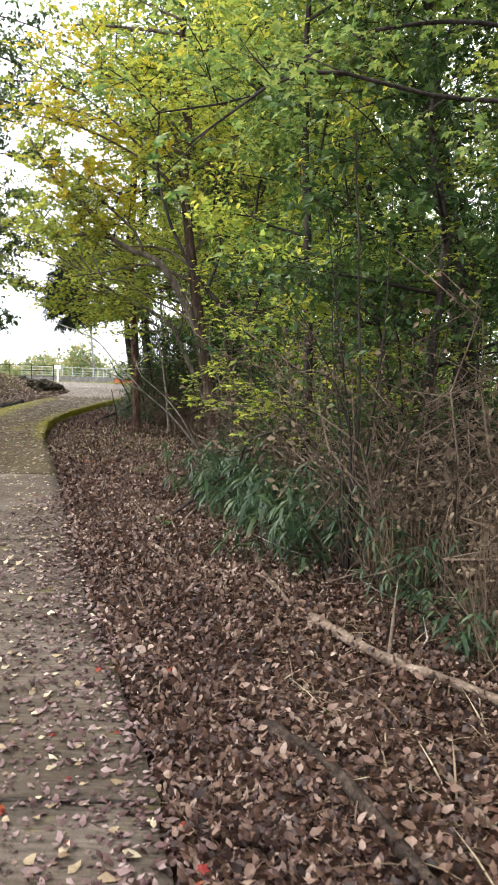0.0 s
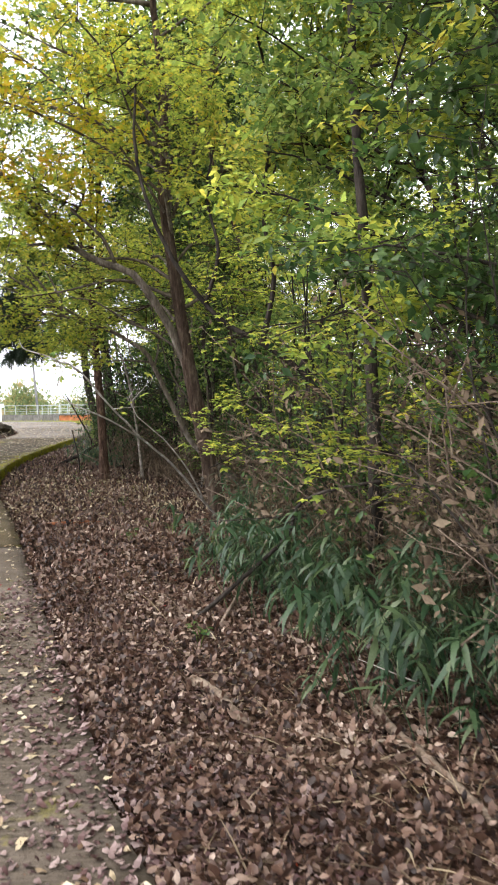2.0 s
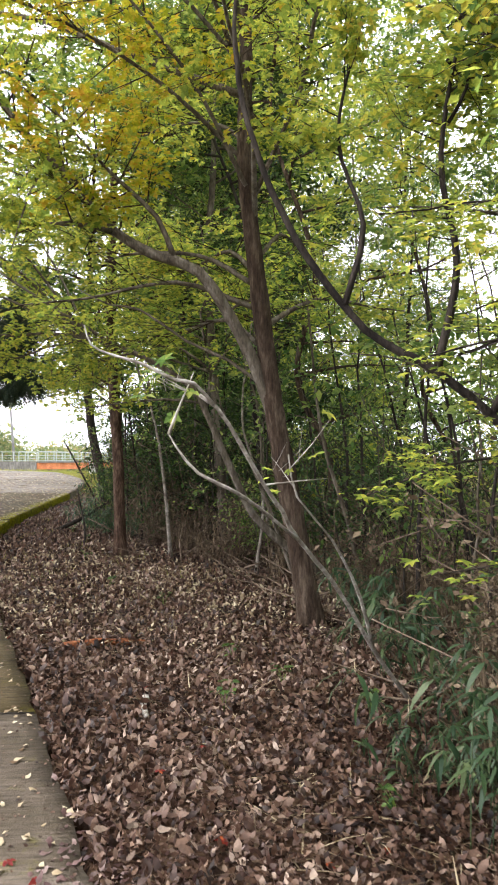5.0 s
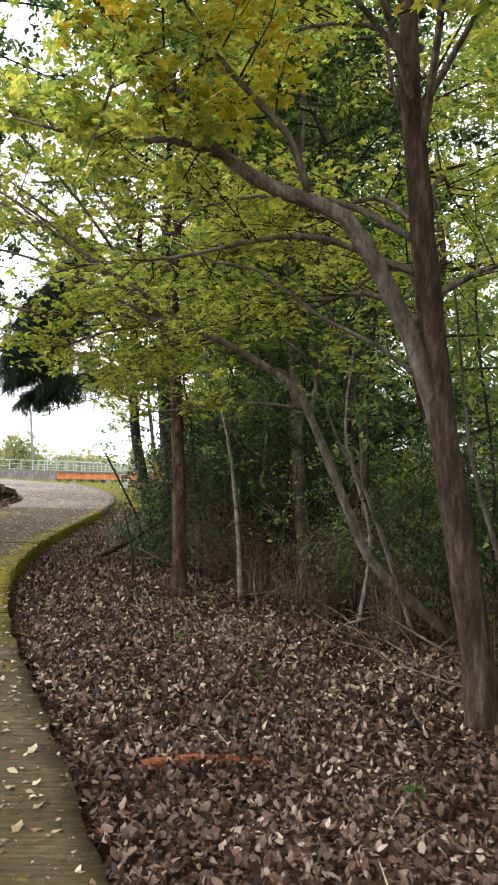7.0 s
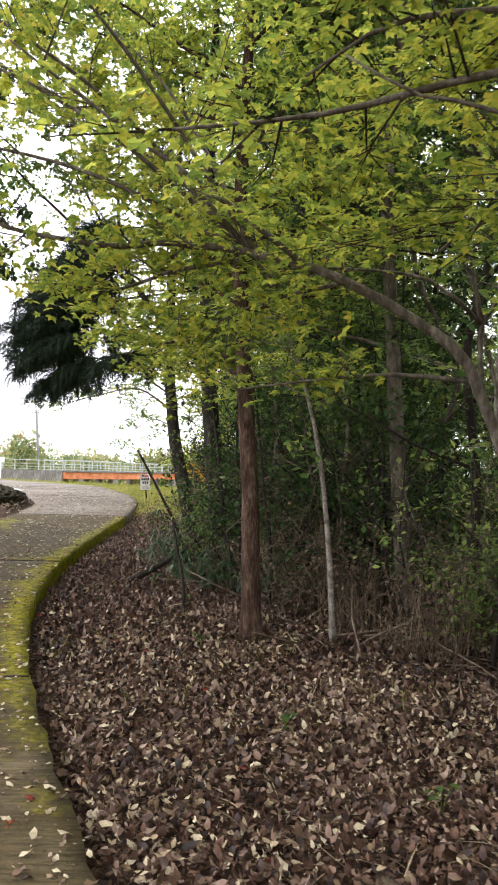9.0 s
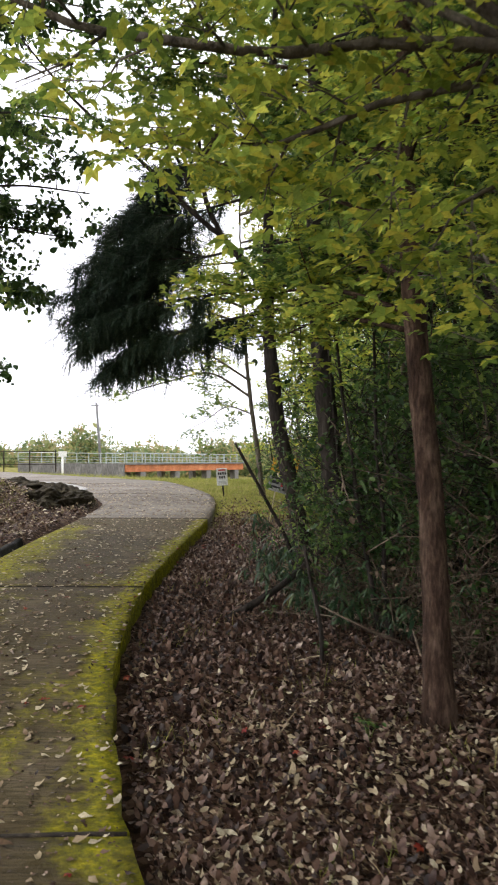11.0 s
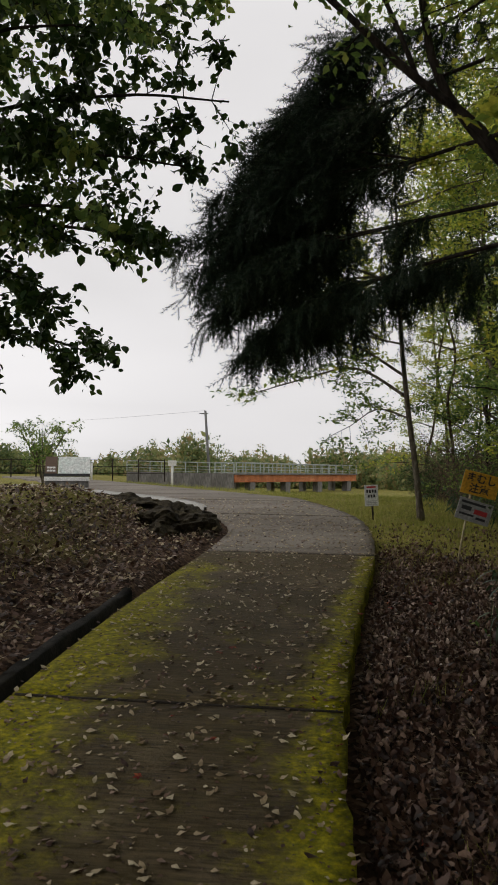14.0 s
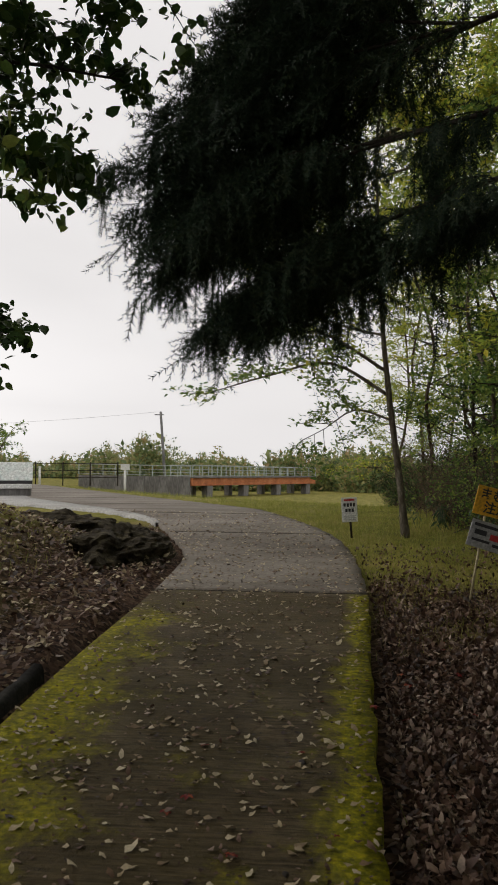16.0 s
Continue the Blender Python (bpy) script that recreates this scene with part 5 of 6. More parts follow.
clumps = [sasa_clump(k) for k in range(2)]
sasa_spots = [(0.75, 6.0), (0.85, 6.9), (0.9, 7.6), (0.55, 8.6), (0.5, 7.9), (0.45, 9.6), (0.2, 7.8), (-0.15, 8.6), (1.15, 3.95), (0.55, 5.6), (0.25, 5.9), (0.3, 6.5), (0.05, 6.9), (-0.1, 7.4), (0.35, 7.3), (-0.35, 8.1), (0.1, 8.2), (-0.45, 8.9), (0.0, 9.2), (1.0, 4.9), (0.6, 6.2), (-0.1, 10.4), (0.2, 11.4), (-2.75, 19.0),
              (-2.55, 18.5), (-3.0, 19.8), (-2.2, 18.2), (-3.05, 20.9), (-1.75, 17.9), (0.2, 12.6), (-1.6, 29.2), (-1.2, 30.5), (-2.2, 31.6), (-2.6, 21.8)]
for i, (x, y) in enumerate(sasa_spots):
    m = pose(x, y, G(x, y) - 0.02, 0, 0, r.uniform(0, 360))
    sc = r.uniform(0.6, 1.0)
    if i < 2:
        clumps[i].rotation_euler = (0, 0, 1.0 + i)
        clumps[i].location, clumps[i].scale = m.translation, (sc, sc, sc)
    else:
        copy_thing(clumps[i % 2], m).scale = (sc, sc, sc)

# dry brush: dead stalks standing close together under the trees, and sticks fallen among them
r = np.random.default_rng(17)
k = 13000
by_ = r.uniform(2.6, 22, k)
bx_ = edge_line(by_) + np.where(by_ < 10, 0.02, 0.3) + r.exponential(0.75, k)
tuft = np.sin(bx_ * 5.1 + by_ * 1.3) + np.sin(by_ * 4.3 - bx_ * 2.0)
sel = tuft > -0.5
bx_, by_ = bx_[sel], by_[sel]
tagged(new("dry_brush", leaf_mesh("dry_brush", np.stack([bx_, by_, ground_z(bx_, by_) - 0.03], -1), 0.6, "stalk", MAT_DRY, r, 26, pitch=-75)), "dead brown stalks standing under the trees", "dry brush", kind="stuff")
hp = np.stack([bx_, by_, ground_z(bx_, by_) + r.uniform(0.05, 0.8, len(bx_)) ** 1.2], -1)
hp = np.repeat(hp, 3, axis=0) + r.normal(0, 0.09, (len(hp) * 3, 3)) * (1, 1, 0.7)
tagged(new("withered_leaves", leaf_mesh("withered_leaves", hp[hp[:, 2] > ground_z(hp[:, 0], hp[:, 1]) + 0.02], 0.036, "curl", MAT_DRY, r, 45, pitch=40)), "withered brown leaves caught in the dry brush", "dry leaves", kind="stuff")


def brushwood(name, n, y0, y1, length, rad, mat, label):
    t_ = Tubes()
    for i in range(n):
        y = r.uniform(y0, y1)
        x = float(edge_line(y)) + r.normal(0.35, 0.35)
        a, ln, up_ = r.uniform(0, 2 * np.pi), length * r.uniform(0.5, 1.3), abs(r.normal(0, 0.28))
        p0 = np.array((x, y, G(x, y) + 0.015))
        e = p0 + np.array((math.cos(a), math.sin(a), 0)) * ln
        e[2] = G(e[0], e[1]) + 0.03 + up_ * ln
        t_.add([p0, (p0 + e) / 2 + r.normal(0, 0.035, 3) * (1, 1, 0.4), e], np.array((1, 0.8, 0.35)) * rad * r.uniform(0.6, 1.4), 4)
    tagged(new(name, t_.mesh(name, mat)), label, "sticks", kind="stuff")


brushwood("grey_brushwood", 240, 9.5, 20, 0.75, 0.011, MAT_DEAD_WOOD, "grey fallen sticks tangled at the foot of the trees")
brushwood("dark_brushwood", 110, 2.8, 12, 0.6, 0.008, MAT_BARK_DARK, "dark fallen twigs along the undergrowth edge")
brushwood("pale_brushwood", 30, 2.8, 9, 0.4, 0.005, MAT_BARK_PALE, "pale dead twigs along the undergrowth edge")

# low maple sprays over the bamboo grass
for k, (p0, p1) in enumerate([((0.9, 8.4, 1.5), (-0.6, 7.9, 1.15)), ((0.6, 6.9, 1.2), (-0.1, 6.6, 1.2)), ((0.7, 9.8, 1.6), (-0.7, 9.3, 1.5)), ((1.2, 7.3, 2.2), (-0.2, 7.0, 2.0)), ((1.6, 6.3, 2.6), (0.3, 6.1, 2.35)), ((0.9, 8.9, 2.2), (-0.6, 8.6, 2.1)), ((0.8, 9.4, 2.9), (-0.7, 9.0, 2.8))]):
    p0, p1 = np.array(p0), np.array(p1)
    b0 = np.array((p0[0] + 0.2, p0[1] + 0.1, G(p0[0] + 0.2, p0[1] + 0.1)))
    make_tree("young_maple", [b0, b0 * (1, 1, 0) + (0, 0, p0[2] * 0.7), p0, p0 + (p1 - p0) * 0.5 + (0, 0, 0.12), p1], 0.014, 0.004, [], MAT_BARK_DARK, "young maple with flat yellow-green leaf sprays", rng,
              [(-1, dict(count=13, length=0.42, radius=0.004, leaves_each=24, start=0.35, flat=0.12, lift=0.0, spread=0.05), dict(MAPLE, size=0.062, tilt=14, mat=MAT_MAPLE))], 5, "young maples", "sapling")

# far wood that closes the forest behind
r = np.random.default_rng(9)
k = 15000
fy = r.uniform(-14, 70, k)
fx = np.interp(fy, [-14, 20, 45, 70], [13, 12, 9, 6]) + r.exponential(3.0, k)
fh = 8.0 * r.uniform(0, 1, k) ** 1.25
dense = np.sin(fx * 1.1) + np.sin(fy * 0.9 + fx * 0.4) + np.sin(fh * 1.3 + fy * 0.6)
sel = dense > -0.9
pts = np.stack([fx, fy, ground_z(fx, fy) + fh], -1)[sel]
tagged(new("forest_backdrop", leaf_mesh("forest_backdrop", pts, 0.26, "broad", MAT_GREEN, r, 45)), "deep wood of green crowns closing the view", "woods", kind="stuff")

# ---- leaf strip ----
r = np.random.default_rng(21)


def scatter(n, y0, y1, lo, hi, power=1.0):
    y = y0 + (y1 - y0) * r.uniform(0, 1, n) ** power
    a, b = lo(y), hi(y)
    x = a + (b - a) * r.uniform(0, 1, n)
    return x, y


def litter(name, x, y, size, mat, label, kind="curl", lift=0.012, tilt=20):
    on = (x < x_right(y)) & (x > x_left(y))
    z = np.where(on, path_z(x, y) + 0.004, ground_z(x, y) + lift * r.uniform(0.2, 1.6, len(x)))
    tagged(new(name, leaf_mesh(name, np.stack([x, y, z], -1), size, kind, mat, r, tilt, vary=0.35)), label, "fallen leaves", kind="stuff")


x1, y1_ = scatter(145000, 0.8, 29.0, lambda y: x_right(y) + 0.02 + 0.06 * step01(y, 10, 12.5), lambda y: edge_line(y) + 0.7, 1.0)
thin = r.uniform(0, 1, len(x1)) > 0.93 * step01(y1_ + 1.6 * lump(x1, y1_, 1.3), 23.0, 27.5)
x1, y1_ = x1[thin], y1_[thin]
litter("leaf_litter", x1, y1_, 0.036 + 0.01 * step01(y1_, 7, 11), MAT_LITTER, "thick brown fallen leaves covering the forest strip", lift=0.04, tilt=40)
x2, y2_ = scatter(26000, 0.8, 11.5, lambda y: x_right(y) - 0.95 * (1 - step01(y, 6.5, 9)) - 0.04, lambda y: x_right(y) + 0.75)
keep_ = r.uniform(0, 1, len(x2)) < np.clip((x2 - x_right(y2_) + 1.0), 0.08, 1) ** 1.6 * (1 - step01(y2_, 6.5, 9.5))
xb, yb_ = scatter(16000, 10.5, 18.0, lambda y: x_right(y) + 0.1, lambda y: edge_line(y) + 0.3)
dry_ = r.uniform(0, 1, len(xb)) < step01(yb_, 11.0, 13.5) * (1 - step01(yb_, 15.8, 18)) * np.clip(0.55 + 0.5 * lump(xb, yb_, 1.5, 3.0), 0.1, 1)
litter("pale_dry_litter", xb[dry_], yb_[dry_], 0.042, MAT_LITTER_PALE, "bleached dry leaves on top of the litter", "curl", 0.05, 34)
xb, yb_ = scatter(26000, 0.8, 24.0, lambda y: x_right(y) + 0.06, lambda y: edge_line(y) + 0.5)
litter("flat_leaf_litter", xb, yb_, 0.034, MAT_LITTER, "broad flat brown leaves on top of the litter", "broad", 0.045, 34)
litter("path_edge_leaves", x2[keep_], y2_[keep_], 0.035, MAT_LITTER_PURPLE, "damp brown leaves strewn over the path edge", tilt=12)
x3, y3_ = scatter(5600, 0.5, 34, x_left, x_right)
litter("path_leaves", x3, y3_, 0.044, MAT_LITTER_PALE, "scattered pale dry leaves lying on the path", tilt=9)
xf, yf_ = scatter(9000, 0.8, 27, x_left, x_right)
litter("path_debris", xf, yf_, 0.016, MAT_LITTER, "crumbled leaf bits and grit on the path", "broad", 0.01, 12)
xf, yf_ = scatter(2600, 11, 33, x_left, x_right)
litter("brown_path_leaves", xf, yf_, 0.036, MAT_LITTER, "dark brown leaves lying on the path", "curl", 0.01, 12)
x4, y4_ = scatter(15000, 13, 31, lambda y: x_left(y) - 3.6, lambda y: x_left(y) - 0.12)
litter("bank_leaves", x4, y4_, 0.058, MAT_LITTER, "brown leaves covering the bank beside the path", lift=0.03, tilt=24)
x4, y4_ = scatter(5000, 13, 29, lambda y: x_left(y) - 3.6, lambda y: x_left(y) - 0.12)
litter("pale_bank_leaves", x4, y4_, 0.055, MAT_LITTER_PALE, "pale dry leaves strewn over the bank", lift=0.04, tilt=24)
x5, y5_ = scatter(170, 0.8, 24, lambda y: x_right(y) - 0.9, lambda y: x_right(y) + 1.2)
litter("red_leaves", x5, y5_, 0.048, MAT_LITTER_RED, "scattered red maple leaves among brown litter", "maple", 0.05, 14)
x6, y6_ = scatter(2600, 1, 24, lambda y: x_right(y) + 0.7, lambda y: edge_line(y) + 0.6)
z6 = ground_z(x6, y6_) + 0.02
tagged(new("dry_grass_stalks", leaf_mesh("dry_grass_stalks", np.stack([x6, y6_, z6], -1), 0.24, "straw", MAT_BAMBOO_DRY, r, 10, pitch=-4)), "dry straw-coloured stalks lying among the leaves", "dry grass", kind="stuff")
xt, yt_ = scatter(2600, 1, 24, lambda y: x_right(y) + 0.1, lambda y: edge_line(y) + 0.6)
tagged(new("litter_twigs", leaf_mesh("litter_twigs", np.stack([xt, yt_, ground_z(xt, yt_) + 0.03], -1), 0.16, "straw", MAT_DRY, r, 8, pitch=-3, vary=0.5)), "small broken twigs lying on the leaves", "twigs", kind="stuff")
x7, y7_ = scatter(26000, 23.5, 40, lambda y: x_right(y) + 0.05, lambda y: edge_line(y) + 0.8)
ok = r.uniform(0, 1, len(x7)) < step01(y7_ + 1.6 * lump(x7, y7_, 1.3), 23.5, 27.5)
tagged(new("verge_grass", leaf_mesh("verge_grass", np.stack([x7, y7_, ground_z(x7, y7_) - 0.005], -1)[ok], 0.085, "grass", MAT_GRASS, r, 22)), "short yellowing grass on the verge", "grass", kind="stuff")
xg, yg_ = scatter(5000, 14.5, 22, lambda y: x_right(y) + 0.12, lambda y: edge_line(y) + 0.2)
ok = lump(xg, yg_, 2.3, 4.0) > 0.42
tagged(new("grass_tufts", leaf_mesh("grass_tufts", np.stack([xg, yg_, ground_z(xg, yg_)], -1)[ok], 0.11, "grass", MAT_GRASS, r, 26)), "thin tufts of grass in the leaf litter", "grass", kind="stuff")
x8, y8_ = scatter(9000, 30, 60, lambda y: x_right(y) + 0.05, lambda y: x_right(y) + 5)
tagged(new("slope_grass", leaf_mesh("slope_grass", np.stack([x8, y8_, ground_z(x8, y8_) - 0.005], -1), 0.12, "grass", MAT_GRASS, r, 24)), "thin dry grass on the road bank", "grass", kind="stuff")
x9, y9_ = scatter(9000, 17, 31, lambda y: x_left(y) - 6, lambda y: x_left(y) - 1.0)
tagged(new("bank_grass", leaf_mesh("bank_grass", np.stack([x9, y9_, ground_z(x9, y9_) - 0.005], -1), 0.09, "grass", MAT_GRASS, r, 24)), "patchy grass on the bank top", "grass", kind="stuff")


def log(name, ctrl, rad, mat, label, category="log", twigs_=()):
    base = np.array((ctrl[0][0], ctrl[0][1], G(*ctrl[0][:2])))
    pts = [np.array((c[0], c[1], G(c[0], c[1]) + rad * 0.7 + (0.022 if len(c) < 3 else 0.0) + (c[2] if len(c) > 2 else 0))) for c in ctrl]
    t = Tubes()
    line = curve_pts(pts, 0.06)
    t.add(line - base, taper(len(line), rad, rad * 0.6) * (1 + 0.08 * np.sin(np.arange(len(line)) * 1.9)), 8, 0.07, r)
    o = thing(name, *base, label=label, category=category)
    part("stem", t.mesh("stem", mat), o)
    for a, b in twigs_:
        rod_part("side_branch", np.array(a) - base, np.array(b) - base, rad * 0.35, mat, o, sides=5, r2=rad * 0.12)
    return o


log("fallen_branch", [(0.1, 3.16), (0.24, 2.95), (0.36, 2.72), (0.5, 2.35), (0.62, 2.0)], 0.034, MAT_BARK_WET, "dark fallen branch lying in brown leaves")
log("fallen_branch", [(0.38, 4.5), (0.6, 4.1), (0.78, 3.8), (0.95, 3.62), (1.35, 3.2)], 0.036, MAT_DEAD_WOOD, "pale weathered fallen branch at the undergrowth edge", twigs_=[((0.72, 3.9, 0.15), (0.85, 4.4, 0.4))])
log("broken_branch", [(-0.74, 6.15), (-0.62, 5.95), (-0.5, 5.6)], 0.03, MAT_DEAD_WOOD, "short broken branch on the leaf litter")
log("root_branch", [(0.08, 5.9), (0.1, 5.5), (0.18, 5.2), (0.28, 4.75)], 0.025, MAT_DEAD_WOOD, "curved grey root branch at the undergrowth edge")
log("rotten_log", [(-2.48, 11.83), (-2.2, 11.86), (-1.84, 11.83)], 0.036, MAT_ROTTEN, "rotten reddish split log among leaves")
log("short_stick", [(-1.79, 10.3), (-1.8, 10.1), (-1.78, 9.88)], 0.026, MAT_BARK_PALE, "short pale stick on the leaves", "stick")
log("small_log", [(-2.13, 12.77), (-2.02, 12.6), (-1.91, 12.43)], 0.042, MAT_BARK_BROWN, "small round log with cut end in litter")
log("forked_stick", [(0.72, 2.9), (0.8, 2.6), (0.86, 2.3)], 0.016, MAT_DEAD_WOOD, "forked grey stick lying in litter", "stick", [((0.8, 2.6, 0.08), (1.0, 2.9, 0.12))])
log("leaning_dead_branch", [(-0.75, 7.2, 0.0), (-0.45, 7.3, 0.22), (-0.1, 7.45, 0.5), (-0.02, 7.5, 0.68), (0.15, 7.35, 0.8), (0.5, 7.1, 0.9)], 0.016, MAT_BARK_DARK, "dark dead branch propped in the bamboo grass", "branch",
    [((0.04, 7.45, 0.85), (-0.75, 7.6, 0.8)), ((0.04, 7.45, 0.85), (-0.5, 7.2, 0.7))])
log("grey_stick", [(-0.6, 7.0, 0.0), (-0.35, 7.6, 0.2), (-0.1, 8.2, 0.45)], 0.013, MAT_DEAD_WOOD, "straight grey stick leaning out of undergrowth", "stick")
log("leaning_log", [(-3.55, 18.9, 0.0), (-3.1, 19.3, 0.18), (-2.7, 19.7, 0.42), (-2.35, 20.0, 0.6)], 0.035, MAT_BARK_DARK, "dark leaning log against the fir trunk")
log("thin_sapling_stump", [(-2.88, 17.55, 0.0), (-2.89, 17.55, 0.3), (-2.95, 17.56, 0.6), (-3.0, 17.55, 0.85)], 0.017, MAT_BARK_DARK, "thin dark bare sapling stem in litter", "sapling")
log("leaning_sapling", [(-2.85, 19.95, 0.0), (-2.98, 20.0, 0.5), (-3.2, 20.0, 0.95), (-3.5, 20.0, 1.5)], 0.022, MAT_BARK_DARK, "thin leaning sapling in front of dark trunks", "sapling")

# left kerb and rock
kerb = thing("path_kerb", -6.3, 19.5, G(-6.3, 19.5), "low concrete kerb in shadow black, holding back the bank", "kerb", kind="structure")
kb = np.array(kerb.location)
ky = np.linspace(15.5, 22.4, 30)
kx = x_left(ky) - 0.1
V, F = [], []
for x, y in zip(kx, ky):
    zz = float(path_z(x, y))
    j1, j2 = r.normal(0, 0.008, 2)
    V += [(x - 0.05, y, zz - 0.2), (x - 0.05 + j1, y, zz + 0.04 + j2), (x - 0.03, y, zz + 0.05 + j1), (x + 0.02 + j2, y, zz + 0.047 + j1), (x + 0.035, y, zz + 0.035), (x + 0.05, y, zz - 0.2)]
V = np.array(V) - kb
for i in range(len(ky) - 1):
    for j in range(5):
        F.append((i * 6 + j, i * 6 + j + 1, i * 6 + j + 7, i * 6 + j + 6))
e = (len(ky) - 1) * 6
caps = [(0, 1, 4, 5), (1, 2, 3, 4), (e + 5, e + 4, e + 1, e), (e + 4, e + 3, e + 2, e + 1)]
part("kerb_stone", mesh_np("kerb_stone", V, [np.array(F + caps)], MAT_KERB), kerb)


def rock(name, at_, size, seed, label):
    bm = bmesh.new()
    bmesh.ops.create_icosphere(bm, subdivisions=5, radius=1)
    for v in bm.verts:
        n = v.co.normalized()
        d = 1 + 0.2 * noise.noise(n * 1.6 + Vector((seed, 0, 0))) + 0.22 * noise.noise(n * 4 + Vector((0, seed, 0))) + 0.12 * noise.noise(n * 9 + Vector((0, 0, seed))) + 0.05 * noise.noise(n * 24)
        q = n * d
        q.z = math.copysign(abs(q.z) ** 0.7, q.z)
        v.co = Vector((q.x * size[0], q.y * size[1], q.z * size[2]))
    me = bpy.data.meshes.new(name)
    bm.to_mesh(me)
    bm.free()
    me.materials.append(MAT_ROCK)
    ob = tagged(new(name, me), label, "rock")
    ob.location = at_
    return ob


rock("rock_outcrop", (-6.95, 27.2, G(-7.3, 26.6) - 0.26), (0.62, 1.2, 0.46), 1.0, "dark rough rock outcrop at the end of the bank")
rock("rock_outcrop", (-8.2, 28.5, G(-8.2, 27.5) - 0.42), (1.0, 0.7, 0.4), 4.0, "dark low rock ledge in the bank top")
rock("rock_outcrop", (-9.9, 28.8, G(-9.9, 27.5) - 0.42), (1.1, 0.6, 0.4), 8.0, "dark low rock ledge in the bank top")

# pale apron joining from the side
ay = np.linspace(31.6, 47, 24)
axr = x_left(ay) + 0.35 * np.linspace(0, 1, 24) ** 0.5 + 0.05
axl = np.minimum(axr - 0.1, x_left(ay) - 2.2 * step01(ay, 31.6, 40))
av = np.concatenate([np.stack([axl, ay, path_z(axr, ay) + 0.004], -1), np.stack([axr, ay, path_z(axr, ay) + 0.004], -1)])
lowv = av - (0, 0, 0.25)
g = np.arange(23)
F = [np.stack([g, g + 24, g + 25, g + 1], -1), np.stack([g + 48, g, g + 1, g + 49], -1), np.stack([g + 24, g + 72, g + 73, g + 25], -1)]
tagged(new("road_apron", mesh_np("road_apron", np.concatenate([av, lowv]), F, MAT_APRON)), "pale concrete apron joining the path", "road", kind="structure")

# ---- signs ----
def text_part(name, body, size, m, mat, parent, label=""):
    cu = bpy.data.curves.new(name, "FONT")
    cu.body, cu.size, cu.align_x, cu.align_y, cu.extrude = body, size, "CENTER", "CENTER", 0.0015
    cu.offset = size * 0.022
    tmp = bpy.data.objects.new(name, cu)
    scene.collection.objects.link(tmp)
    me = bpy.data.meshes.new_from_object(tmp.evaluated_get(bpy.context.evaluated_depsgraph_get()))
    bpy.data.objects.remove(tmp)
    me.materials.clear()
    me.materials.append(mat)
    ob = part(name, me, parent, label)
    ob.matrix_basis = m
    return ob


FACE = pose(0, 0, 0, 90, 0, 0)
ws = thing("white_notice_sign", -3.9, 30.3, G(-3.9, 30.3), "small white notice sign on a short dark stake", "sign")
ws.rotation_euler = (0, radians(-3), radians(6))
rod_part("stake", (0.02, 0.015, -0.1), (0, 0.015, 0.5), 0.018, MAT_BARK_DARK, ws)
box_part("panel", (0.25, 0.012, 0.39), (0, 0, 0.45), MAT_WHITE, ws, bevel=0.003)
box_part("heading_bar", (0.17, 0.004, 0.03), (0, -0.008, 0.605), MAT_RED, ws, "red heading bar", bevel=0)
for i, x in enumerate((-0.075, -0.025, 0.025, 0.075)):
    box_part("lettering", (0.036, 0.004, 0.055), (x, -0.008, 0.53 - 0.005 * (i % 2)), MAT_BLACK, ws, bevel=0)
for x in (-0.05, 0.0, 0.05):
    box_part("lettering", (0.036, 0.004, 0.055), (x, -0.008, 0.44), MAT_BLACK, ws, bevel=0)
for z in (0.35, 0.32, 0.29):
    box_part("lettering", (0.19, 0.003, 0.008), (0, -0.0075, z), MAT_GREY_SIGN, ws, bevel=0)

ys_ = thing("viper_warning_sign", -3.02, 25.55, G(-3.02, 25.55), "yellow viper warning board with black Japanese lettering", "sign")
rod_part("stake", (0.0, 0.02, -0.1), (0.2, 0.02, 1.0), 0.012, MAT_BAMBOO, ys_, "pale bamboo stake")
yp = box_part("panel", (0.44, 0.012, 0.29), (0.3, 0, 1.02), MAT_YELLOW, ys_, turn=(0, 14, 0), bevel=0.003)
text_part("lettering", "まむし", 0.125, pose(0, -0.0075, 0.062, 90, 0, 0), MAT_BLACK, yp)
text_part("lettering", "注意", 0.125, pose(0, -0.0075, -0.068, 90, 0, 0), MAT_BLACK, yp)
gp = box_part("lower_panel", (0.42, 0.014, 0.27), (0.22, -0.02, 0.69), MAT_GREY_SIGN, ys_, "faded grey printed board", turn=(0, 17, 0), bevel=0.003)
for dx, dz, w, h, mt_ in ((-0.03, 0.09, 0.3, 0.03, MAT_BLACK), (-0.1, 0.02, 0.12, 0.05, MAT_BLACK), (0.08, 0.0, 0.16, 0.06, MAT_RED), (-0.08, -0.06, 0.18, 0.025, MAT_BLACK), (0.1, -0.075, 0.12, 0.03, MAT_BLACK)):
    box_part("faded_print", (w, 0.003, h), (dx, -0.0085, dz), mt_, gp, bevel=0)

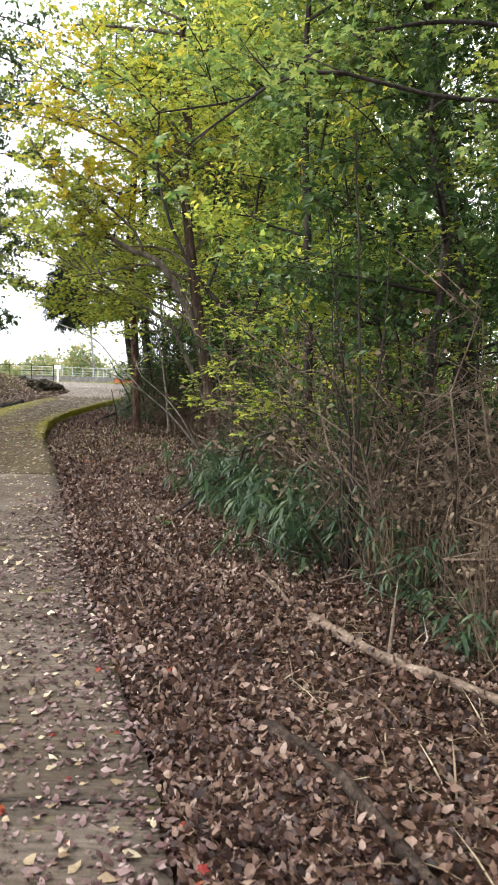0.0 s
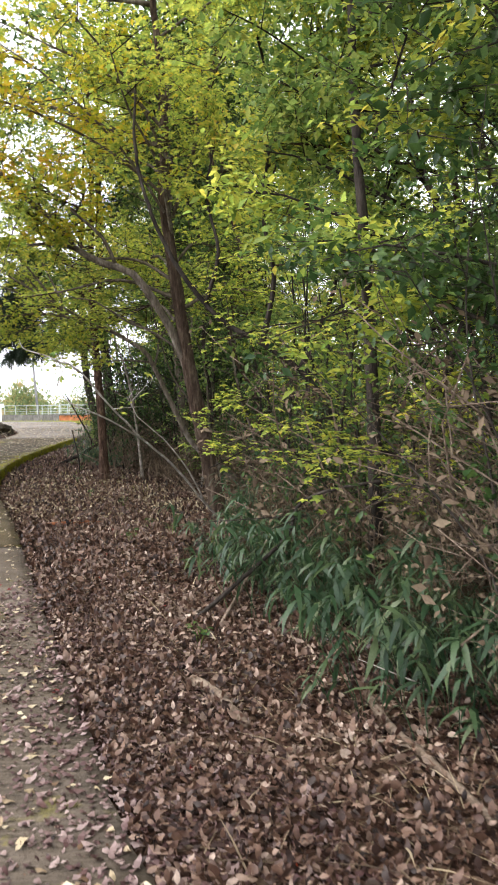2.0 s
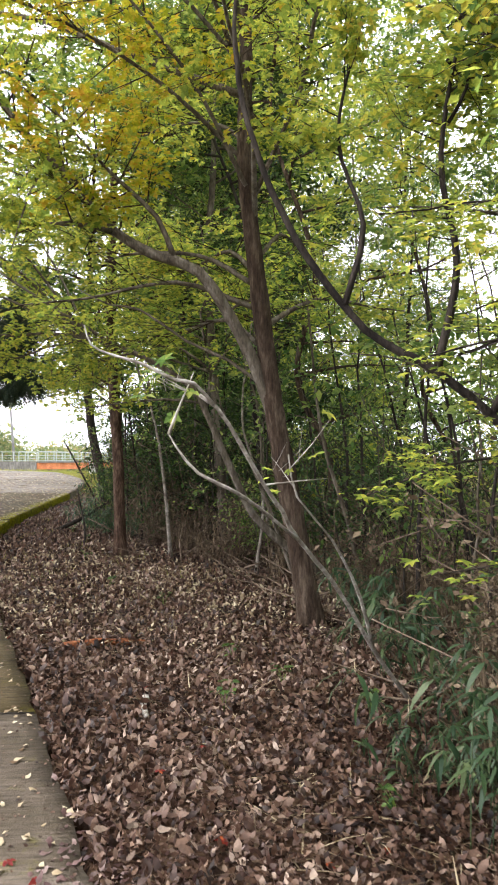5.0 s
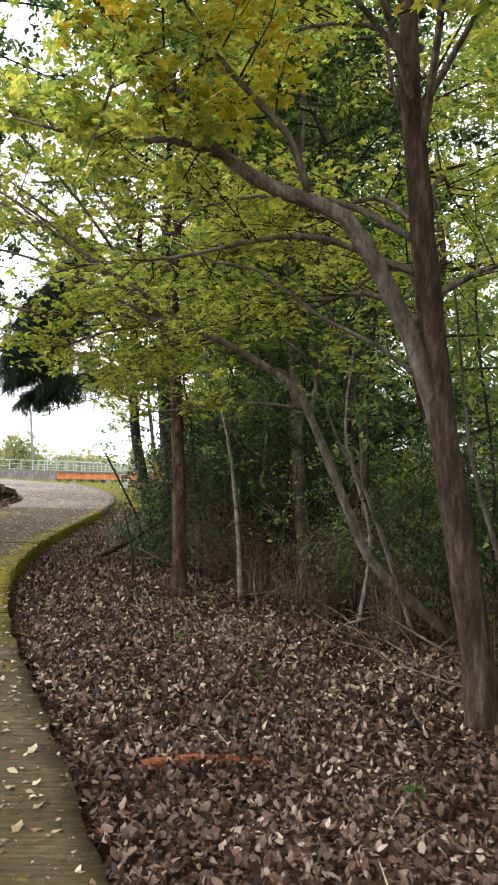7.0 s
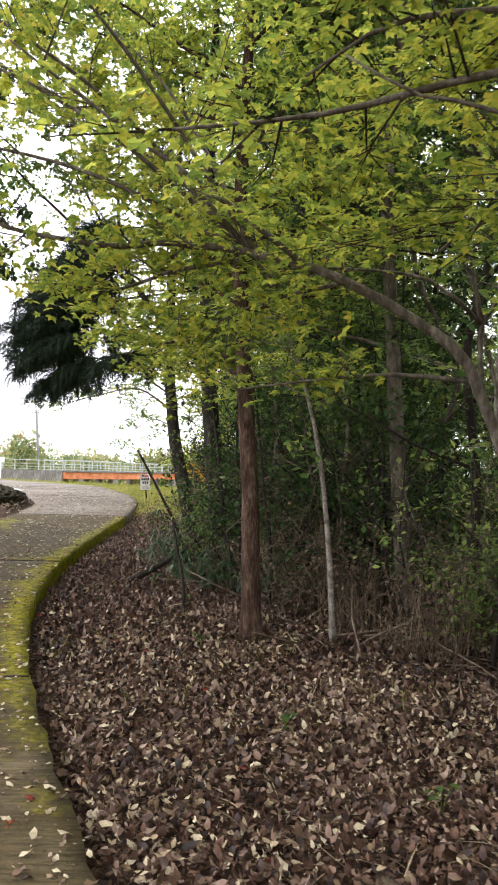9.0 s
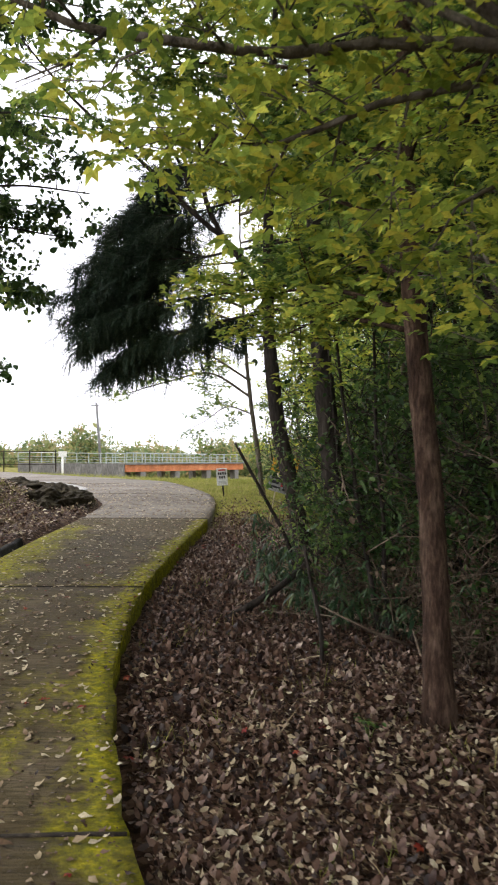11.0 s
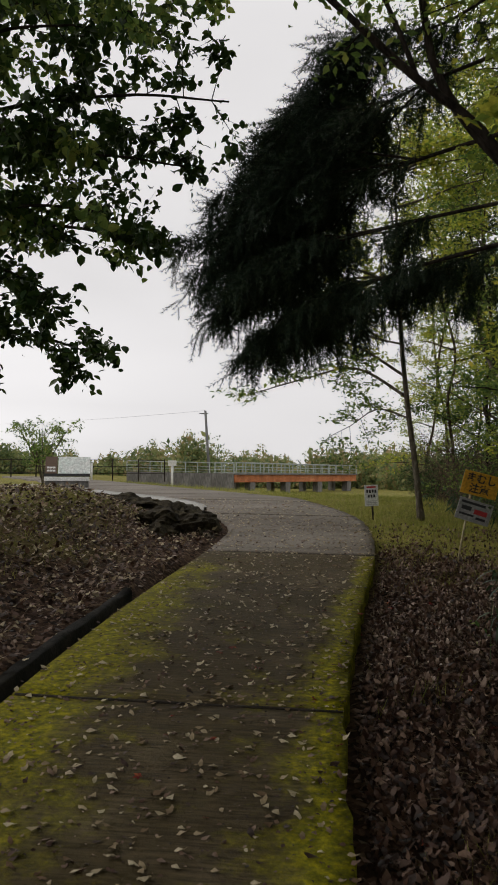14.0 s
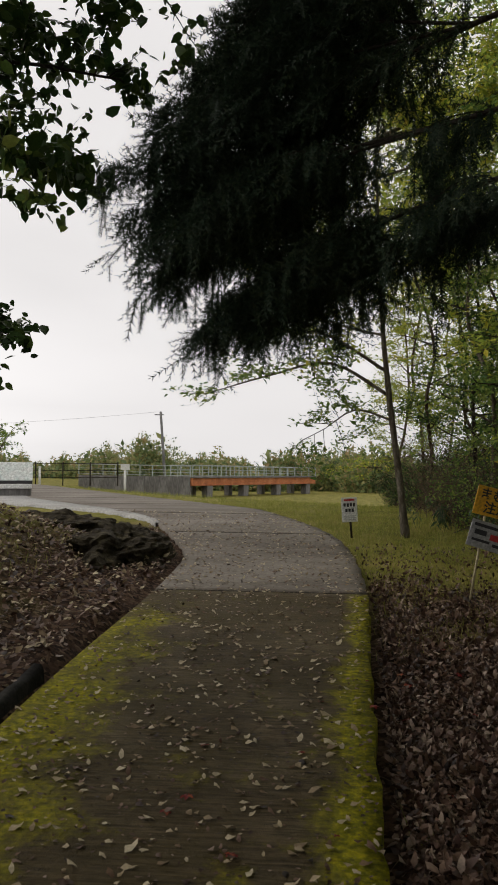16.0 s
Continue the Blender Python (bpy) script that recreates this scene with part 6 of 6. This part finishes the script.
# map board
ib = thing("map_board", -14.3, 42.9, G(-14.3, 42.9), "low slanted map board on a pale stone base", "notice board")
ib.rotation_euler = (0, 0, radians(16))
box_part("base", (1.5, 0.5, 0.3), (0, 0.1, 0.12), MAT_CONCRETE, ib)
box_part("plinth", (1.55, 0.42, 0.14), (0, -0.05, 0.34), MAT_WHITE, ib)
box_part("frame", (1.6, 0.1, 0.1), (0, -0.02, 0.47), MAT_BLACK, ib)
box_part("map_panel", (1.12, 0.05, 0.66), (0.24, 0.12, 0.82), MAT_MAP, ib, "faded pale green map", turn=(-24, 0, 0))
sp = box_part("text_panel", (0.42, 0.05, 0.66), (-0.56, 0.12, 0.82), MAT_BROWN_SIGN, ib, "dark panel with rows of white print", turn=(-24, 0, 0))
for i in range(3):
    for j in range(2):
        box_part("print_block", (0.09, 0.004, 0.07), (-0.1 + i * 0.1, -0.028, -0.22 + j * 0.12), MAT_WHITE, sp, bevel=0)

bs = thing("brown_route_sign", -19.0, 46.5, G(-19, 46.5), "small brown route sign on a post", "sign")
rod_part("post", (0, 0.04, -0.1), (0, 0.04, 2.1), 0.04, MAT_BROWN_SIGN, bs)
for z in (1.9, 1.62):
    b_ = box_part("board", (0.6, 0.04, 0.22), (0, 0, z), MAT_BROWN_SIGN, bs)
    box_part("print_bar", (0.42, 0.004, 0.06), (0, -0.022, 0), MAT_WHITE, b_, bevel=0)

# ---- bridge ----
br = thing("footbridge", -14.6, 86.9, 0.0, "orange steel girder bridge with grey railing on concrete piers", "bridge")
dx, dy = 10.85, 15.85
L = math.hypot(dx, dy)
br.rotation_euler = (0, 0, math.atan2(dy, dx))
box_part("girder", (L, 0.25, 0.62), (L / 2, -0.1, 1.14), MAT_ORANGE, br, "rust-streaked orange girder")
box_part("girder", (L, 0.25, 0.62), (L / 2, 2.3, 1.14), MAT_ORANGE, br, "rust-streaked orange girder")
box_part("flange", (L, 0.4, 0.05), (L / 2, -0.1, 0.82), MAT_ORANGE, br)
box_part("deck", (L, 3.0, 0.14), (L / 2, 1.1, 1.53), MAT_CONCRETE, br)
for f in (0.12, 0.39, 0.66, 0.93):
    box_part("pier", (0.75, 0.7, 1.5), (L * f, 0.1, 0.05), MAT_CONCRETE, br, "stained concrete pier", bevel=0.03)
    box_part("pier", (0.55, 0.6, 1.5), (L * f + 0.4, 2.3, 0.05), MAT_CONCRETE, br, "stained concrete pier", bevel=0.03)
for f in (0.05, 0.25, 0.52, 0.8):
    box_part("cross_beam", (0.18, 2.6, 0.3), (L * f, 1.1, 0.98), MAT_ORANGE, br)


def railing(parent, x0, x1, y, z0, z1, h, step):
    n_ = int(abs(x1 - x0) / step) + 1
    zf = lambda x: z0 + (z1 - z0) * (x - x0) / (x1 - x0)
    for i in range(n_ + 1):
        x = x0 + (x1 - x0) * i / n_
        box_part("railing_post", (0.07, 0.07, h), (x, y, zf(x) + h / 2), MAT_RAIL, parent, bevel=0)
    for k_ in (1.0, 0.62, 0.36, 0.1):
        ob = rod_part("rail", (x0, y, zf(x0) + h * k_), (x1, y, zf(x1) + h * k_), 0.035 if k_ == 1.0 else 0.02, MAT_RAIL, parent, sides=5)


railing(br, 0, L, -0.25, 1.6, 1.45, 1.0, 1.3)
railing(br, 0, L, 2.4, 1.6, 1.45, 1.0, 1.3)
aw = thing("abutment_wall", -14.6, 86.9, 0.0, "streaked grey concrete retaining wall with railing", "wall")
aw.rotation_euler = (0, 0, math.atan2(1.6, -10.4))
WL = 10.5
for i in range(5):
    box_part("wall_panel", (WL / 5 - 0.02, 0.4, 1.9), (WL * (i + 0.5) / 5, -0.1, 0.62 + 0.03 * i), MAT_CONCRETE, aw, bevel=0.01)
railing(aw, 0, WL, 0.0, 1.55, 1.75, 0.95, 1.3)

# poles
up = thing("utility_pole", -18.9, 96.4, G(-18.9, 96.4), "tall thin grey utility pole", "utility pole")
rod_part("pole", (0.5, 0, -0.3), (-0.1, 0, 8.2), 0.17, MAT_POLE, up, r2=0.12)
box_part("cross_arm", (0.9, 0.1, 0.1), (-0.25, 0, 7.9), MAT_POLE, up, bevel=0)
wire = thing("overhead_wire", -19, 96.4, 8.0, "thin overhead wire running from the pole", "cable")
tw = Tubes()
q = np.linspace(0, 1, 30)
tw.add(np.stack([-60 * q, 0 * q, -2.4 * 4 * q * (1 - q) * 0.5 - 0.8 * q], -1), np.full(30, 0.009), 4)
part("wire", tw.mesh("wire", MAT_POLE), wire)
lp = thing("white_post", -14.7, 61.8, G(-14.7, 61.8), "white marker post with a square plate on top", "post")
rod_part("post", (0, 0, -0.2), (0, 0, 1.75), 0.07, MAT_WHITE, lp)
box_part("plate", (0.5, 0.06, 0.32), (0.02, -0.08, 1.68), MAT_WHITE, lp)
sp_ = thing("short_post", -21.0, 66.0, G(-21, 66), "short white roadside post", "post")
rod_part("post", (0, 0, -0.2), (0, 0, 1.1), 0.07, MAT_WHITE, sp_)
box_part("cap", (0.16, 0.16, 0.05), (0, 0, 1.1), MAT_WHITE, sp_)
fe = thing("wire_fence", -34, 74, G(-34, 74), "dark wire fence beyond the road", "fence")
for i in range(9):
    rod_part("fence_post", (i * 2.0, 0, -0.2), (i * 2.0, 0, 1.5), 0.05, MAT_BARK_DARK, fe, sides=5)
for z in (0.4, 0.9, 1.4):
    rod_part("fence_wire", (0, 0, z), (16, 0, z), 0.025, MAT_BARK_DARK, fe, sides=4)

# ---- distance ----
def crown_points(cx, cy, z0, w, h, n_, rg):
    p = rg.normal(size=(n_, 3))
    p /= np.linalg.norm(p, axis=1)[:, None]
    p *= (1.05 * rg.uniform(0.1, 1, n_) ** 0.4)[:, None] * (1 + 0.22 * np.sin(p[:, :1] * 7 + cx) + 0.2 * np.sin(p[:, 2:] * 9 + cy))
    return p * (w, w, h / 2) + (cx, cy, z0 + h * 0.5)


rg = np.random.default_rng(31)
P, Q = [], []
for i in range(64):
    a = i / 64
    cx, cy = -78 + 110 * a + rg.normal(0, 0.8), 116 + 9 * math.sin(i * 1.7) + rg.uniform(0, 6)
    w_, h_ = rg.uniform(2.4, 3.8), 5.3 + 0.9 * math.sin(i * 0.45) + rg.normal(0, 0.4)
    for s in range(4):
        q = (cx + rg.normal(0, 1.3), cy + rg.normal(0, 1), -1.4 + rg.uniform(0, 0.4) * s, w_ * rg.uniform(0.5, 0.9), h_ * rg.uniform(0.7, 1.05))
        P.append(crown_points(*q, 800, rg))
        Q.append(crown_points(q[0], q[1], q[2], q[3] * 0.9, q[4] * 0.95, 420, rg))
for i in range(26):
    P.append(crown_points(0.6 + i * 0.75 + rg.normal(0, 0.5), 47 + i * 1.6 + rg.normal(0, 2), 0.2, rg.uniform(1.2, 2.0), rg.uniform(2.2, 4.0), 500, rg))
tagged(new("far_woods", leaf_mesh("far_woods", np.vstack(P), 0.2, "broad", MAT_FAR, rg, 45)), "distant mixed woods in green and autumn brown", "woods", kind="stuff")
tagged(new("far_woods_depth", leaf_mesh("far_woods_depth", np.vstack(Q), 0.6, "oval", MAT_FAR, rg, 60)), "shaded depth of the distant woods", "woods", kind="stuff")
bx = thing("far_bush", -18.2, 50.5, G(-18.2, 50.5), "leafy bush beside the map board", "bush")
tb = Tubes()
Pb = []
for i in range(10):
    a = i * 0.63
    ln = np.array([(0, 0, 0), (0.3 * math.cos(a), 0.3 * math.sin(a), 1.0), (0.8 * math.cos(a), 0.8 * math.sin(a), 2.0), (1.3 * math.cos(a), 1.3 * math.sin(a), 2.7)])
    c_ = curve_pts(ln, 0.2)
    tb.add(c_, taper(len(c_), 0.03, 0.008), 5)
    Pb.append(offshoots(tb, c_, rg, 8, 0.6, 0.008, 26, 0.3))
part("stem_tangle", tb.mesh("stem_tangle", MAT_BARK_GREY), bx)
part("foliage", leaf_mesh("foliage", np.vstack(Pb), 0.13, "oval", MAT_GREEN, rg, 35), bx)
